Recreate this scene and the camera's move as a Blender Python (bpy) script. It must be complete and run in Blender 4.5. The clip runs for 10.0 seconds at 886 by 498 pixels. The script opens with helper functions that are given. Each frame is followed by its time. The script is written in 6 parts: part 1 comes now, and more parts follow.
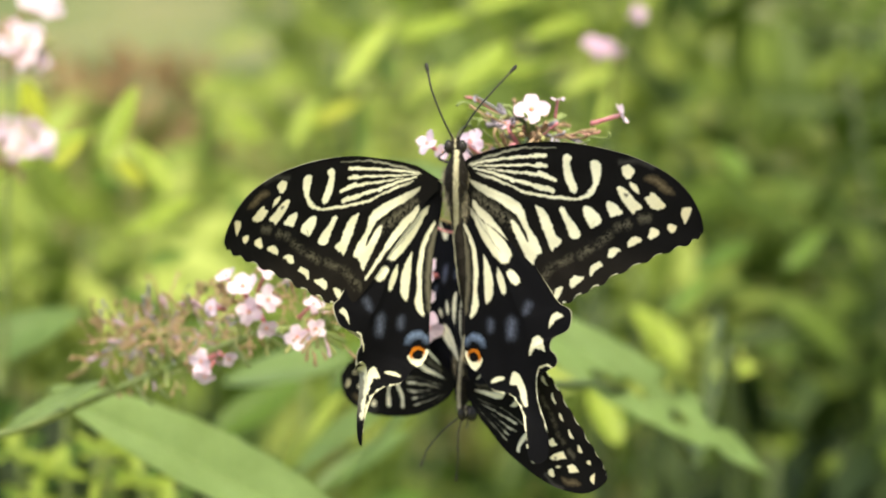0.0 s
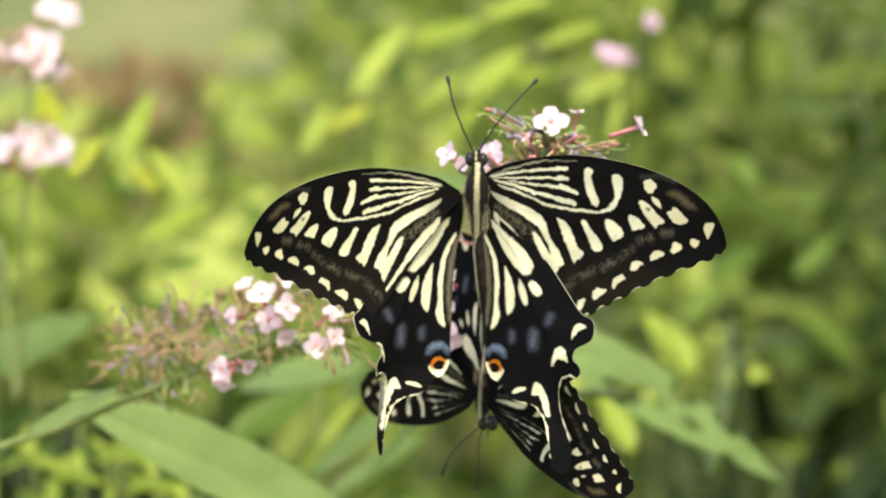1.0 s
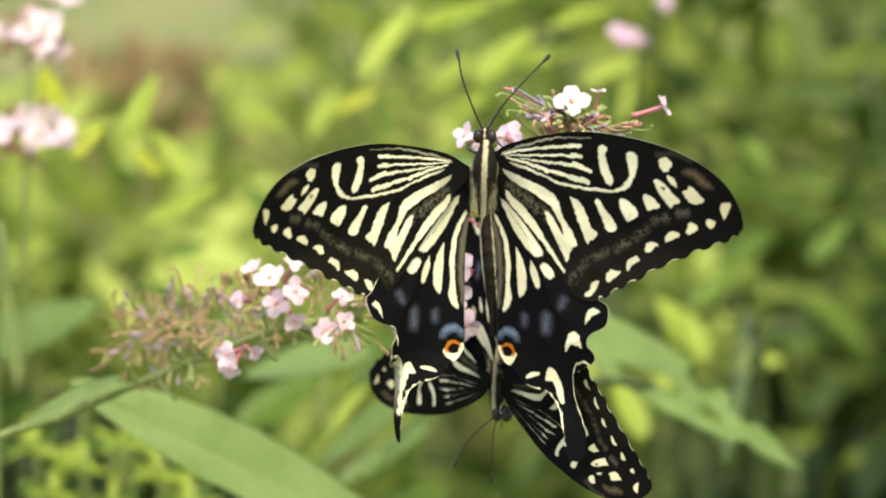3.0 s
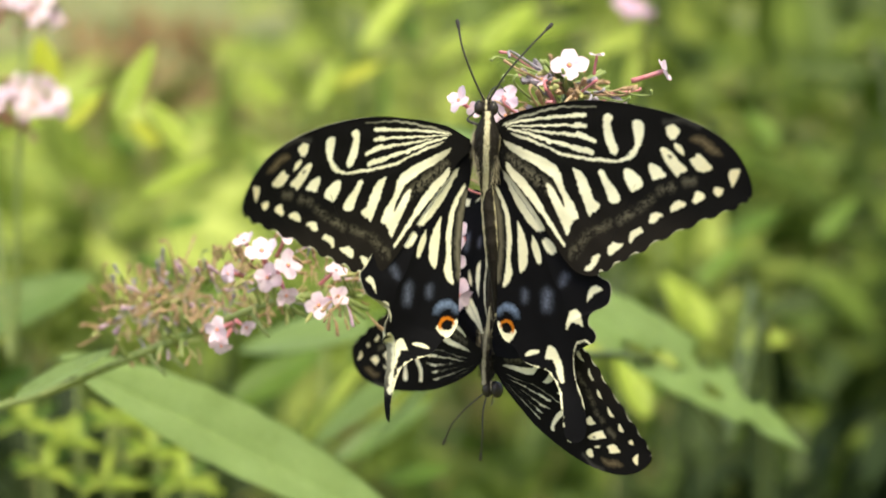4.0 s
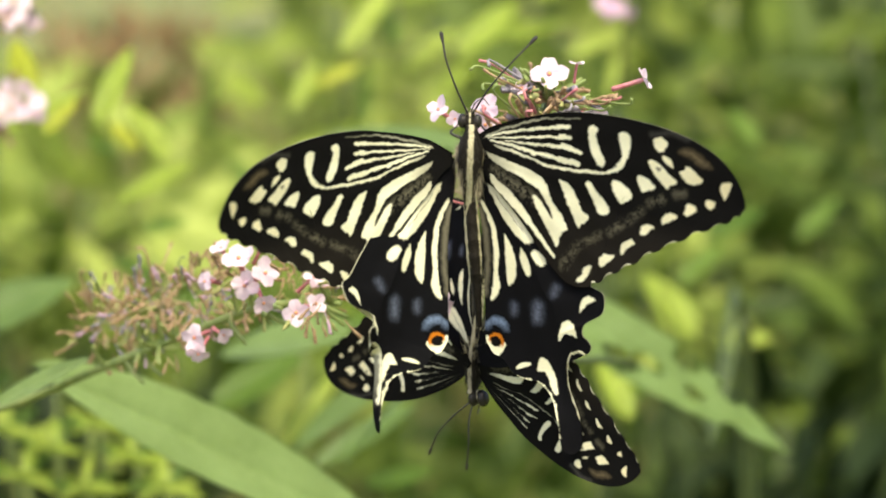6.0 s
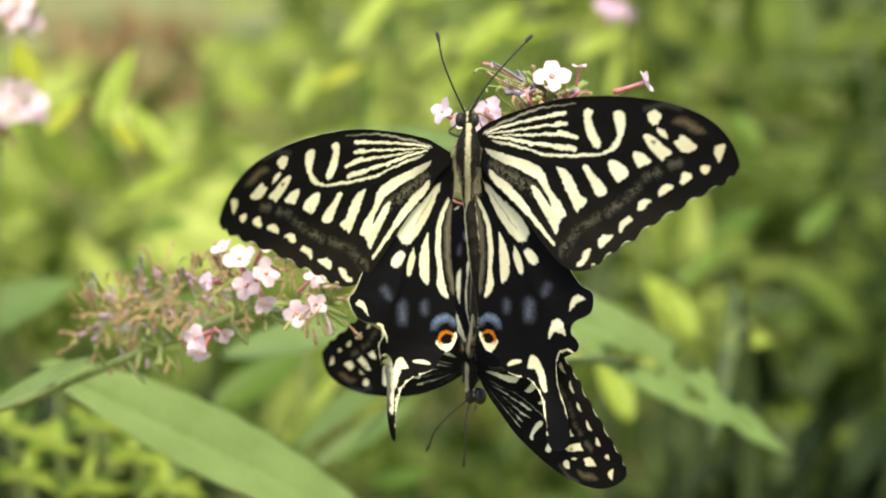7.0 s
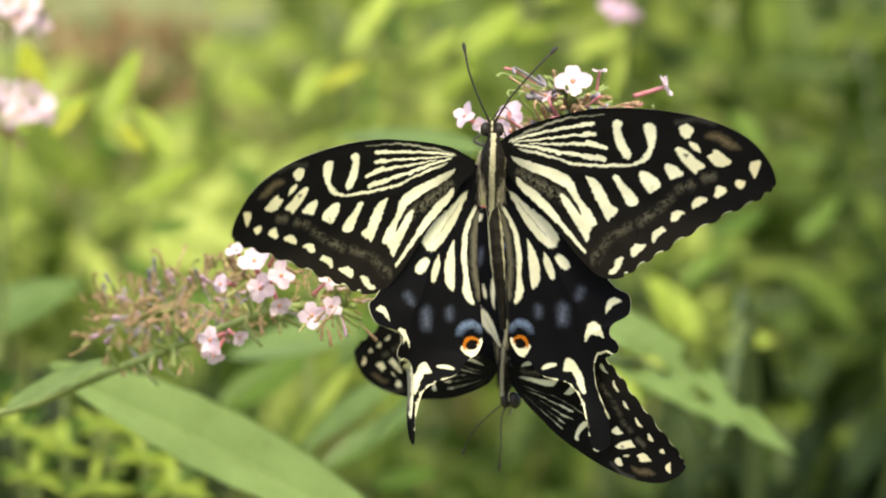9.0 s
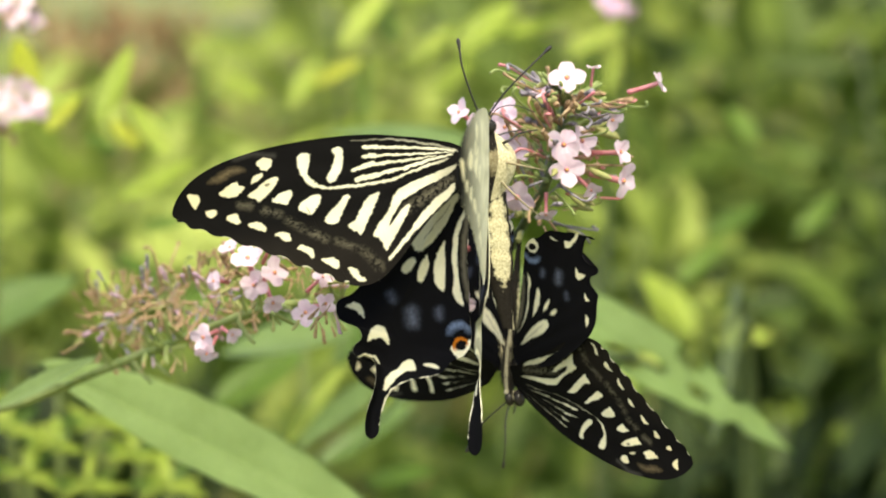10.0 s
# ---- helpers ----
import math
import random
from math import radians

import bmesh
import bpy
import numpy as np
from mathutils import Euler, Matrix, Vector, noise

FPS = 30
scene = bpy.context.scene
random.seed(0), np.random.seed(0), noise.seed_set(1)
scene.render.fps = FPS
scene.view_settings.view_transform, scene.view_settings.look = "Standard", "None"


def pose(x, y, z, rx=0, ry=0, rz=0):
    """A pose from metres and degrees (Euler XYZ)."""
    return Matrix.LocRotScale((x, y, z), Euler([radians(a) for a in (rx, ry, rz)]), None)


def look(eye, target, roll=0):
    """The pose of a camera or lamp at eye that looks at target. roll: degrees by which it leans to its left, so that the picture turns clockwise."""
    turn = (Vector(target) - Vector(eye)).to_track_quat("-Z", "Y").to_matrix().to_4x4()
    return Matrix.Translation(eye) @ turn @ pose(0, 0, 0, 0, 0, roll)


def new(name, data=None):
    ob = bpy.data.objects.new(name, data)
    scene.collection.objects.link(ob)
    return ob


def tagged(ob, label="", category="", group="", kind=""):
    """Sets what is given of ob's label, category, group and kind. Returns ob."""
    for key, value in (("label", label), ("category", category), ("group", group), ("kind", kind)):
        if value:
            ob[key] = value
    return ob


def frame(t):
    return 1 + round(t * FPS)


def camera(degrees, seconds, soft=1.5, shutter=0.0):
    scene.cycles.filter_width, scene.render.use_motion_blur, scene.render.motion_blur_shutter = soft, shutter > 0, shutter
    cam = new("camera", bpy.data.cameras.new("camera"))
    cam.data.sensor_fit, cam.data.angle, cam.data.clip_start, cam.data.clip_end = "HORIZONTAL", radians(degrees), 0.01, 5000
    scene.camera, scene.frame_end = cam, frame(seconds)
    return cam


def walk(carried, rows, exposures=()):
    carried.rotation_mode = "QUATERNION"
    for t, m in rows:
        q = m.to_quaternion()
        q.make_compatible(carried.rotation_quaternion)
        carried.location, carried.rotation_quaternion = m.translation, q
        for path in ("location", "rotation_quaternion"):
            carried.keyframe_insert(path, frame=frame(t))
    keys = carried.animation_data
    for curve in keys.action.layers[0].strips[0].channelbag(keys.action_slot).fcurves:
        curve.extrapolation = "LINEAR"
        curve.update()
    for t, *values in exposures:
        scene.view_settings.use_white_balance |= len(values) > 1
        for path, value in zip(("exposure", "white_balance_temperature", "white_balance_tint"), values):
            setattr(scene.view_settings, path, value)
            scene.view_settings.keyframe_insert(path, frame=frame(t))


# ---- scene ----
# The flower bed's own axes: x to the right, y away, z up the view's slope.
BED = pose(0, 0, 1.2, -8, 0, 0)

# ---------------------------------------------------------------- camera
cam = camera(20, 10.0, soft=1.9)
cam.data.dof.use_dof = True
cam.data.dof.focus_distance = 0.404
cam.data.dof.aperture_fstop = 18.0
camera_rows = [
    (0, BED @ pose(0.0000, -0.4240, -0.0000, 90.00, 0.00, -0.00)),
    (0.5, BED @ pose(-0.0014, -0.4251, 0.0013, 89.97, -0.13, 0.13)),
    (1, BED @ pose(-0.0021, -0.4273, 0.0010, 90.08, -0.13, 0.15)),
    (1.5, BED @ pose(-0.0025, -0.4274, 0.0014, 90.07, -0.12, 0.17)),
    (2, BED @ pose(-0.0016, -0.4249, 0.0005, 90.02, -0.08, 0.31)),
    (2.5, BED @ pose(-0.0011, -0.4205, 0.0006, 89.85, -0.21, 0.35)),
    (2.7, BED @ pose(-0.0043, -0.4170, -0.0005, 89.93, 0.08, 0.11)),
    (3.8, BED @ pose(-0.0011, -0.4040, 0.0006, 89.27, -0.64, 0.83)),
    (4, BED @ pose(-0.0019, -0.4013, -0.0006, 89.26, -0.36, 0.42)),
    (4.5, BED @ pose(-0.0012, -0.3983, 0.0001, 89.12, -0.24, 0.20)),
    (5, BED @ pose(-0.0012, -0.3986, 0.0013, 89.11, -0.19, 0.10)),
    (5.5, BED @ pose(-0.0013, -0.3985, 0.0016, 89.11, -0.13, 0.00)),
    (6.8, BED @ pose(-0.0000, -0.3993, 0.0000, 89.31, -0.01, 0.19)),
    (7, BED @ pose(-0.0005, -0.4005, 0.0012, 89.19, -0.18, 0.11)),
    (7.5, BED @ pose(0.0002, -0.4014, 0.0016, 89.19, -0.21, 0.22)),
    (8, BED @ pose(-0.0037, -0.4010, 0.0016, 89.20, -0.19, 0.07)),
    (8.5, BED @ pose(-0.0040, -0.3996, 0.0022, 89.15, -0.18, -0.07)),
    (9, BED @ pose(-0.0045, -0.4005, 0.0017, 89.17, -0.16, -0.08)),
    (9.5, BED @ pose(-0.0040, -0.3993, 0.0021, 89.12, -0.20, -0.07)),
    (10, BED @ pose(-0.0042, -0.3979, 0.0018, 89.08, -0.13, -0.17)),
]
walk(cam, camera_rows, exposures=[(0, 0.93), (5, 0.87), (9.5, 0.87), (10, 0.92)])

# ---------------------------------------------------------------- light
SUN_UP, SUN_TURN = radians(60), radians(-30)
world = bpy.data.worlds.new("sky")
scene.world = world
world.use_nodes = True
wn = world.node_tree.nodes
sky = wn.new("ShaderNodeTexSky")
sky.sky_type, sky.sun_disc = "NISHITA", False
sky.sun_elevation, sky.sun_rotation = SUN_UP, radians(180) - SUN_TURN
sky.air_density, sky.dust_density, sky.ozone_density = 1.0, 3.0, 1.0
world.node_tree.links.new(sky.outputs[0], wn["Background"].inputs[0])
wn["Background"].inputs[1].default_value = 0.14
sun_data = bpy.data.lights.new("sun", "SUN")
sun_data.energy, sun_data.angle, sun_data.color = 3.5, radians(30), (1.0, 0.93, 0.63)
sun = new("sun", sun_data)
sun.matrix_world = look((0, 0, 0), (-math.sin(SUN_TURN) * -math.cos(SUN_UP), math.cos(SUN_TURN) * math.cos(SUN_UP), -math.sin(SUN_UP)))


# ---------------------------------------------------------------- materials
def material(name, rough=0.6):
    m = bpy.data.materials.new(name)
    m.use_nodes = True
    nt = m.node_tree
    b = nt.nodes["Principled BSDF"]
    b.inputs["Roughness"].default_value = rough
    return m, nt, b


def node(nt, kind, **values):
    n = nt.nodes.new(kind)
    for key, value in values.items():
        n.inputs[key].default_value = value
    return n


def ramp(nt, source, stops):
    n = nt.nodes.new("ShaderNodeValToRGB")
    e = n.color_ramp.elements
    while len(e) < len(stops):
        e.new(0.5)
    for el, (p, c) in zip(e, stops):
        el.position, el.color = p, (*c, 1)
    nt.links.new(source, n.inputs[0])
    return n.outputs[0]


def mix(nt, a, b, fac, blend="MIX"):
    n = nt.nodes.new("ShaderNodeMix")
    n.data_type, n.blend_type = "RGBA", blend
    for slot, value in ((0, fac), (6, a), (7, b)):
        if isinstance(value, (int, float)):
            n.inputs[slot].default_value = value
        elif isinstance(value, tuple):
            n.inputs[slot].default_value = (*value, 1)
        else:
            nt.links.new(value, n.inputs[slot])
    return n.outputs[2]


def noise_out(nt, scale, detail=4, coords="Object"):
    tc = nt.nodes.new("ShaderNodeTexCoord")
    n = node(nt, "ShaderNodeTexNoise", Scale=scale, Detail=detail)
    nt.links.new(tc.outputs[coords], n.inputs["Vector"])
    return n.outputs["Fac"]


def bump(nt, b, source, strength, distance):
    n = node(nt, "ShaderNodeBump", Strength=strength, Distance=distance)
    nt.links.new(source, n.inputs["Height"])
    nt.links.new(n.outputs[0], b.inputs["Normal"])


def translucent(m, colour, share):
    """Lets a thin sheet pass some light."""
    nt = m.node_tree
    out, b = nt.nodes["Material Output"], nt.nodes["Principled BSDF"]
    t = nt.nodes.new("ShaderNodeBsdfTranslucent")
    if isinstance(colour, tuple):
        t.inputs[0].default_value = (*colour, 1)
    else:
        nt.links.new(colour, t.inputs[0])
    s = nt.nodes.new("ShaderNodeMixShader")
    s.inputs[0].default_value = share
    nt.links.new(b.outputs[0], s.inputs[1])
    nt.links.new(t.outputs[0], s.inputs[2])
    nt.links.new(s.outputs[0], out.inputs["Surface"])


def wing_material():
    m, nt, b = material("wing scales", 0.75)
    a = nt.nodes.new("ShaderNodeAttribute")
    a.attribute_name = "scales"
    fine = noise_out(nt, 9000, 2)
    grain = ramp(nt, fine, [(0.3, (0.84, 0.84, 0.84)), (0.7, (1, 1, 1))])
    broad = ramp(nt, noise_out(nt, 350, 3), [(0.3, (0.92, 0.91, 0.88)), (0.7, (1, 1, 1))])
    c = mix(nt, mix(nt, a.outputs["Color"], grain, 1.0, "MULTIPLY"), broad, 1.0, "MULTIPLY")
    nt.links.new(c, b.inputs["Base Color"])
    b.inputs["Specular IOR Level"].default_value = 0.04
    bump(nt, b, fine, 0.25, 0.00006)
    translucent(m, c, 0.17)
    return m


def leaf_material(name, dark, light, rough=0.5, share=0.3, by_object=False):
    m, nt, b = material(name, rough)
    if by_object:
        r = nt.nodes.new("ShaderNodeObjectInfo").outputs["Random"]
    else:
        r = nt.nodes.new("ShaderNodeNewGeometry").outputs["Random Per Island"]
    base = ramp(nt, r, [(0.0, dark), (1.0, light)])
    blotch = ramp(nt, noise_out(nt, 60, 5), [(0.35, (0.78, 0.8, 0.7)), (0.65, (1.0, 1.0, 1.0))])
    cells = ramp(nt, noise_out(nt, 900, 3), [(0.3, (0.86, 0.88, 0.84)), (0.7, (1.0, 1.0, 1.0))])
    c = mix(nt, mix(nt, base, blotch, 1.0, "MULTIPLY"), cells, 1.0, "MULTIPLY")
    nt.links.new(c, b.inputs["Base Color"])
    b.inputs["Specular IOR Level"].default_value = 0.45 if by_object else 0.18
    bump(nt, b, noise_out(nt, 700, 3), 0.3, 0.0004)
    translucent(m, mix(nt, c, (0.75, 1.0, 0.25), 0.35, "MULTIPLY"), share)
    return m


def plain_material(name, low, high, scale, rough=0.6, depth=0.0002, share=0.0):
    m, nt, b = material(name, rough)
    n = noise_out(nt, scale, 4)
    c = ramp(nt, n, [(0.3, low), (0.7, high)])
    nt.links.new(c, b.inputs["Base Color"])
    if depth:
        bump(nt, b, n, 0.35, depth)
    if share:
        translucent(m, c, share)
    return m


WING = wing_material()
LEAF = leaf_material("bush leaf", (0.25, 0.37, 0.115), (0.38, 0.49, 0.195), 0.33, 0.2, True)
LEAF_YOUNG = leaf_material("young leaf", (0.51, 0.61, 0.10), (0.67, 0.74, 0.19), 0.42, 0.4, True)
LEAF_YELLOW = leaf_material("yellowing leaf", (0.62, 0.64, 0.06), (0.74, 0.74, 0.12), 0.45, 0.4, True)
LEAF_MID = leaf_material("mid-green leaf", (0.15, 0.26, 0.038), (0.27, 0.40, 0.07), 0.42, 0.35, True)
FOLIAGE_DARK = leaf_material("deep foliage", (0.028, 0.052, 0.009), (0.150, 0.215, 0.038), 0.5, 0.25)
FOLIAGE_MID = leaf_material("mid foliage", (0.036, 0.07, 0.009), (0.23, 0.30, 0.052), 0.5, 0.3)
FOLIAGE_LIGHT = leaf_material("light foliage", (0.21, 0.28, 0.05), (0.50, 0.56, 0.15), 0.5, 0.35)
# near-black leaves: the shade low in the bed is put into their colour
FOLIAGE_SHADE = leaf_material("shade-dark foliage", (0.008, 0.018, 0.004), (0.040, 0.062, 0.013), 0.6, 0.15)
STRAW = leaf_material("dry grass", (0.16, 0.20, 0.05), (0.48, 0.42, 0.20), 0.7, 0.25)
DEAD = leaf_material("withered leaf", (0.20, 0.12, 0.06), (0.32, 0.21, 0.11), 0.8, 0.15)
STALK = plain_material("green stalk", (0.16, 0.22, 0.06), (0.26, 0.30, 0.10), 500, 0.6)
STALK_DARK = plain_material("dark green stalk", (0.04, 0.065, 0.018), (0.09, 0.12, 0.035), 400, 0.6)
MAUVE = plain_material("mauve petal", (0.56, 0.36, 0.52), (0.72, 0.50, 0.66), 260, 0.6, 0.0, 0.3)
PETAL = plain_material("pink petal", (0.65, 0.46, 0.58), (0.82, 0.68, 0.78), 420, 0.6, 0.0, 0.3)
TUBE = plain_material("rose floret tube", (0.50, 0.13, 0.16), (0.68, 0.30, 0.32), 500, 0.5, 0.0001, 0.15)
THROAT = plain_material("orange throat", (0.76, 0.36, 0.08), (0.88, 0.52, 0.16), 900, 0.5)
CALYX = plain_material("green calyx", (0.22, 0.24, 0.07), (0.36, 0.33, 0.13), 700, 0.6)
SPENT = plain_material("spent brown floret", (0.19, 0.10, 0.05), (0.48, 0.34, 0.20), 500, 0.75)
SPENT_GREY = plain_material("grey shrivelled floret", (0.10, 0.09, 0.11), (0.34, 0.30, 0.36), 500, 0.75)
EYE = plain_material("compound eye", (0.012, 0.010, 0.009), (0.04, 0.035, 0.03), 4000, 0.18)
HORN = plain_material("black horn", (0.010, 0.008, 0.007), (0.03, 0.024, 0.02), 3000, 0.45)
EYE.node_tree.nodes["Principled BSDF"].inputs["Specular IOR Level"].default_value = 0.2
FUR_TAN = plain_material("tan fur", (0.24, 0.20, 0.12), (0.52, 0.46, 0.31), 1500, 0.85)
LEG = plain_material("tan leg", (0.20, 0.16, 0.09), (0.38, 0.32, 0.20), 2000, 0.6)
FUR_DARK = plain_material("dark fur", (0.010, 0.009, 0.007), (0.035, 0.03, 0.022), 1500, 0.85)


def body_material(name, stops, belly=-0.0016):
    """Bands along the body by the distance from its middle plane (0 to 2.5 mm)."""
    m, nt, b = material(name, 0.8)
    b.inputs["Specular IOR Level"].default_value = 0.1
    tc = nt.nodes.new("ShaderNodeTexCoord")
    xyz = nt.nodes.new("ShaderNodeSeparateXYZ")
    nt.links.new(tc.outputs["Object"], xyz.inputs[0])
    side = nt.nodes.new("ShaderNodeMath")
    side.operation = "ABSOLUTE"
    nt.links.new(xyz.outputs["X"], side.inputs[0])
    wobble = nt.nodes.new("ShaderNodeMath")
    wobble.operation = "MULTIPLY_ADD"
    nt.links.new(noise_out(nt, 1400, 4), wobble.inputs[0])
    wobble.inputs[1].default_value = 0.0007
    nt.links.new(side.outputs[0], wobble.inputs[2])
    scaled = nt.nodes.new("ShaderNodeMath")
    scaled.operation = "MULTIPLY"
    nt.links.new(wobble.outputs[0], scaled.inputs[0])
    scaled.inputs[1].default_value = 400.0
    # the belly is pale all over
    low = nt.nodes.new("ShaderNodeMath")
    low.operation = "LESS_THAN"
    nt.links.new(xyz.outputs["Z"], low.inputs[0])
    low.inputs[1].default_value = belly
    c = mix(nt, ramp(nt, scaled.outputs[0], stops), (0.70, 0.63, 0.42), low.outputs[0])
    hair = ramp(nt, noise_out(nt, 2500, 3), [(0.3, (0.55, 0.53, 0.48)), (0.7, (1, 1, 1))])
    nt.links.new(mix(nt, c, hair, 1.0, "MULTIPLY"), b.inputs["Base Color"])
    bump(nt, b, noise_out(nt, 2500, 3), 0.6, 0.0002)
    return m


PALE, BLACK = (0.64, 0.58, 0.38), (0.018, 0.015, 0.012)
GREYISH = (0.50, 0.46, 0.31)
THORAX = body_material("thorax fur", [(0.27, GREYISH), (0.36, BLACK), (0.88, BLACK), (1.0, (0.34, 0.29, 0.18))])
THORAX_DARK = body_material("dark thorax fur", [(0.26, (0.36, 0.33, 0.24)), (0.34, BLACK), (1.0, BLACK)], -0.02)
HEAD_SCALES = body_material("head scales", [(0.14, GREYISH), (0.22, BLACK), (1.0, BLACK)], -0.02)
ABDOMEN = body_material("abdomen scales", [(0.0, BLACK), (0.46, BLACK), (0.54, PALE)], -0.0066)


def ground_material():
    m, nt, b = material("meadow ground", 0.95)
    patch = ramp(nt, noise_out(nt, 0.45, 3), [(0.36, (0.09, 0.13, 0.03)), (0.52, (0.20, 0.22, 0.07)), (0.66, (0.29, 0.265, 0.115))])
    tuft = ramp(nt, noise_out(nt, 9, 6), [(0.3, (0.55, 0.55, 0.45)), (0.7, (1, 1, 1))])
    nt.links.new(mix(nt, patch, tuft, 1.0, "MULTIPLY"), b.inputs["Base Color"])
    bump(nt, b, noise_out(nt, 25, 5), 0.8, 0.05)
    return m


GROUND = ground_material()


# ---------------------------------------------------------------- mesh helpers
def link(name, mesh, mat, parent=None, label=""):
    if mat and not mesh.materials:
        mesh.materials.append(mat)
    ob = new(name, mesh)
    if parent:
        ob.parent = parent
    if label:
        ob["label"] = label
    return ob


def finish(bm, name, mat, smooth=True):
    me = bpy.data.meshes.new(name)
    bm.to_mesh(me)
    bm.free()
    if smooth:
        me.polygons.foreach_set("use_smooth", [True] * len(me.polygons))
    me.materials.append(mat)
    return me


def part(name, bm, mat, parent=None, label=""):
    return link(name, finish(bm, name, mat), None, parent, label)


def thing(name, label, category, group="", m=Matrix()):
    ob = new(name)
    ob.empty_display_size = 0.01
    ob.matrix_world = m
    return tagged(ob, label, category, group)


def smooth_line(points, n):
    """Points along a smooth line through the given ones (rows of any width)."""
    p = np.array([tuple(q) for q in points], float)
    q = np.vstack([2 * p[0] - p[1], p, 2 * p[-1] - p[-2]])
    s = np.linspace(0, len(p) - 1 - 1e-9, n)
    i = s.astype(int)
    f = (s - i)[:, None]
    a, b, c, d = q[i], q[i + 1], q[i + 2], q[i + 3]
    return 0.5 * (2 * b + (c - a) * f + (2 * a - 5 * b + 4 * c - d) * f**2 + (3 * b - a - 3 * c + d) * f**3)


def tube_bm(points, radii, n=16, sides=8, bm=None):
    """A round tapered tube along a smooth line."""
    bm = bm or bmesh.new()
    line = [Vector(q) for q in smooth_line(points, n)]
    rad = np.interp(np.linspace(0, 1, n), np.linspace(0, 1, len(radii)), radii)
    rings = []
    for i in range(n):
        along = (line[min(i + 1, n - 1)] - line[max(i - 1, 0)]).normalized()
        u = along.orthogonal().normalized() if not rings else (last - along * last.dot(along)).normalized()
        last = u
        w = along.cross(u)
        rings.append([bm.verts.new(line[i] + float(rad[i]) * (math.cos(a) * u + math.sin(a) * w)) for a in (2 * math.pi * k / sides for k in range(sides))])
    for r, s in zip(rings, rings[1:]):
        for k in range(sides):
            bm.faces.new((r[k], r[(k + 1) % sides], s[(k + 1) % sides], s[k]))
    bm.faces.new(rings[0][::-1])
    bm.faces.new(rings[-1])
    return bm


def lathe_bm(stations, sides=20, n=40):
    """A body along y: stations of y, half width, half height, middle height."""
    bm = bmesh.new()
    rings = []
    for y, rx, rz, zc in smooth_line(stations, n):
        rx, rz = max(rx, 1e-5), max(rz, 1e-5)
        rings.append([bm.verts.new((rx * math.cos(a), y, zc + rz * math.sin(a))) for a in (2 * math.pi * k / sides for k in range(sides))])
    for r, s in zip(rings, rings[1:]):
        for k in range(sides):
            bm.faces.new((r[k], s[k], s[(k + 1) % sides], r[(k + 1) % sides]))
    bm.faces.new(rings[0])
    bm.faces.new(rings[-1][::-1])
    bmesh.ops.recalc_face_normals(bm, faces=bm.faces)
    return bm


# ---------------------------------------------------------------- butterfly wings
# Millimetres from the wing's root: outwards, towards the head. Rails: front edge, rear edge.
FORE_RAILS = [
    (-2.2, 0.9, -1.9, -1.0), (1.5, 3.6, 0.8, -3.0), (3.7, 4.5, 2.1, -4.7), (6.9, 5.5, 4.6, -7.1),
    (10.5, 6.3, 7.2, -9.7), (14.2, 7.0, 9.5, -12.3), (17.9, 7.3, 11.7, -15.1), (21.6, 7.3, 14.2, -17.8),
    (25.3, 7.1, 16.6, -19.6), (29.1, 6.7, 19.6, -20.0), (32.9, 6.1, 22.5, -19.0), (36.2, 5.3, 25.5, -17.2),
    (39.6, 4.2, 28.6, -15.6), (42.7, 2.8, 32.3, -13.4), (45.2, 1.1, 36.5, -11.4), (46.9, -0.7, 40.6, -9.5),
    (48.0, -2.5, 44.4, -8.0), (48.5, -3.9, 47.2, -6.6), (48.6, -4.6, 48.2, -5.6), (48.6, -4.9, 48.5, -5.2),
]

HIND_RAILS = [
    (0.7, -0.0, -1.8, -1.5), (4.6, -3.5, -1.6, -5.2), (9.0, -8.4, -0.3, -10.4), (13.0, -12.7, 0.5, -15.4),
    (16.3, -16.6, 0.8, -20.5), (19.2, -19.7, 1.1, -24.6), (21.6, -20.7, 1.2, -26.9), (22.3, -22.1, 1.2, -28.5),
    (22.2, -23.8, 1.5, -30.1), (21.2, -24.7, 2.2, -31.3), (20.2, -25.3, 3.0, -32.2), (19.5, -26.3, 4.2, -32.6),
    (19.6, -27.5, 5.4, -33.4), (20.7, -28.3, 6.4, -34.6), (21.2, -29.3, 7.9, -35.4), (20.5, -30.3, 9.8, -35.7),
    (18.8, -30.1, 11.4, -35.8), (17.2, -30.9, 12.8, -36.4), (16.5, -32.4, 13.9, -37.2), (16.9, -35.9, 14.9, -38.6),
    (18.0, -38.8, 15.7, -40.5), (18.8, -40.9, 16.4, -42.3), (19.4, -43.6, 16.7, -44.1), (19.4, -45.4, 17.1, -45.6),
    (19.0, -46.1, 17.7, -46.3), (18.6, -46.5, 18.2, -46.5),
]

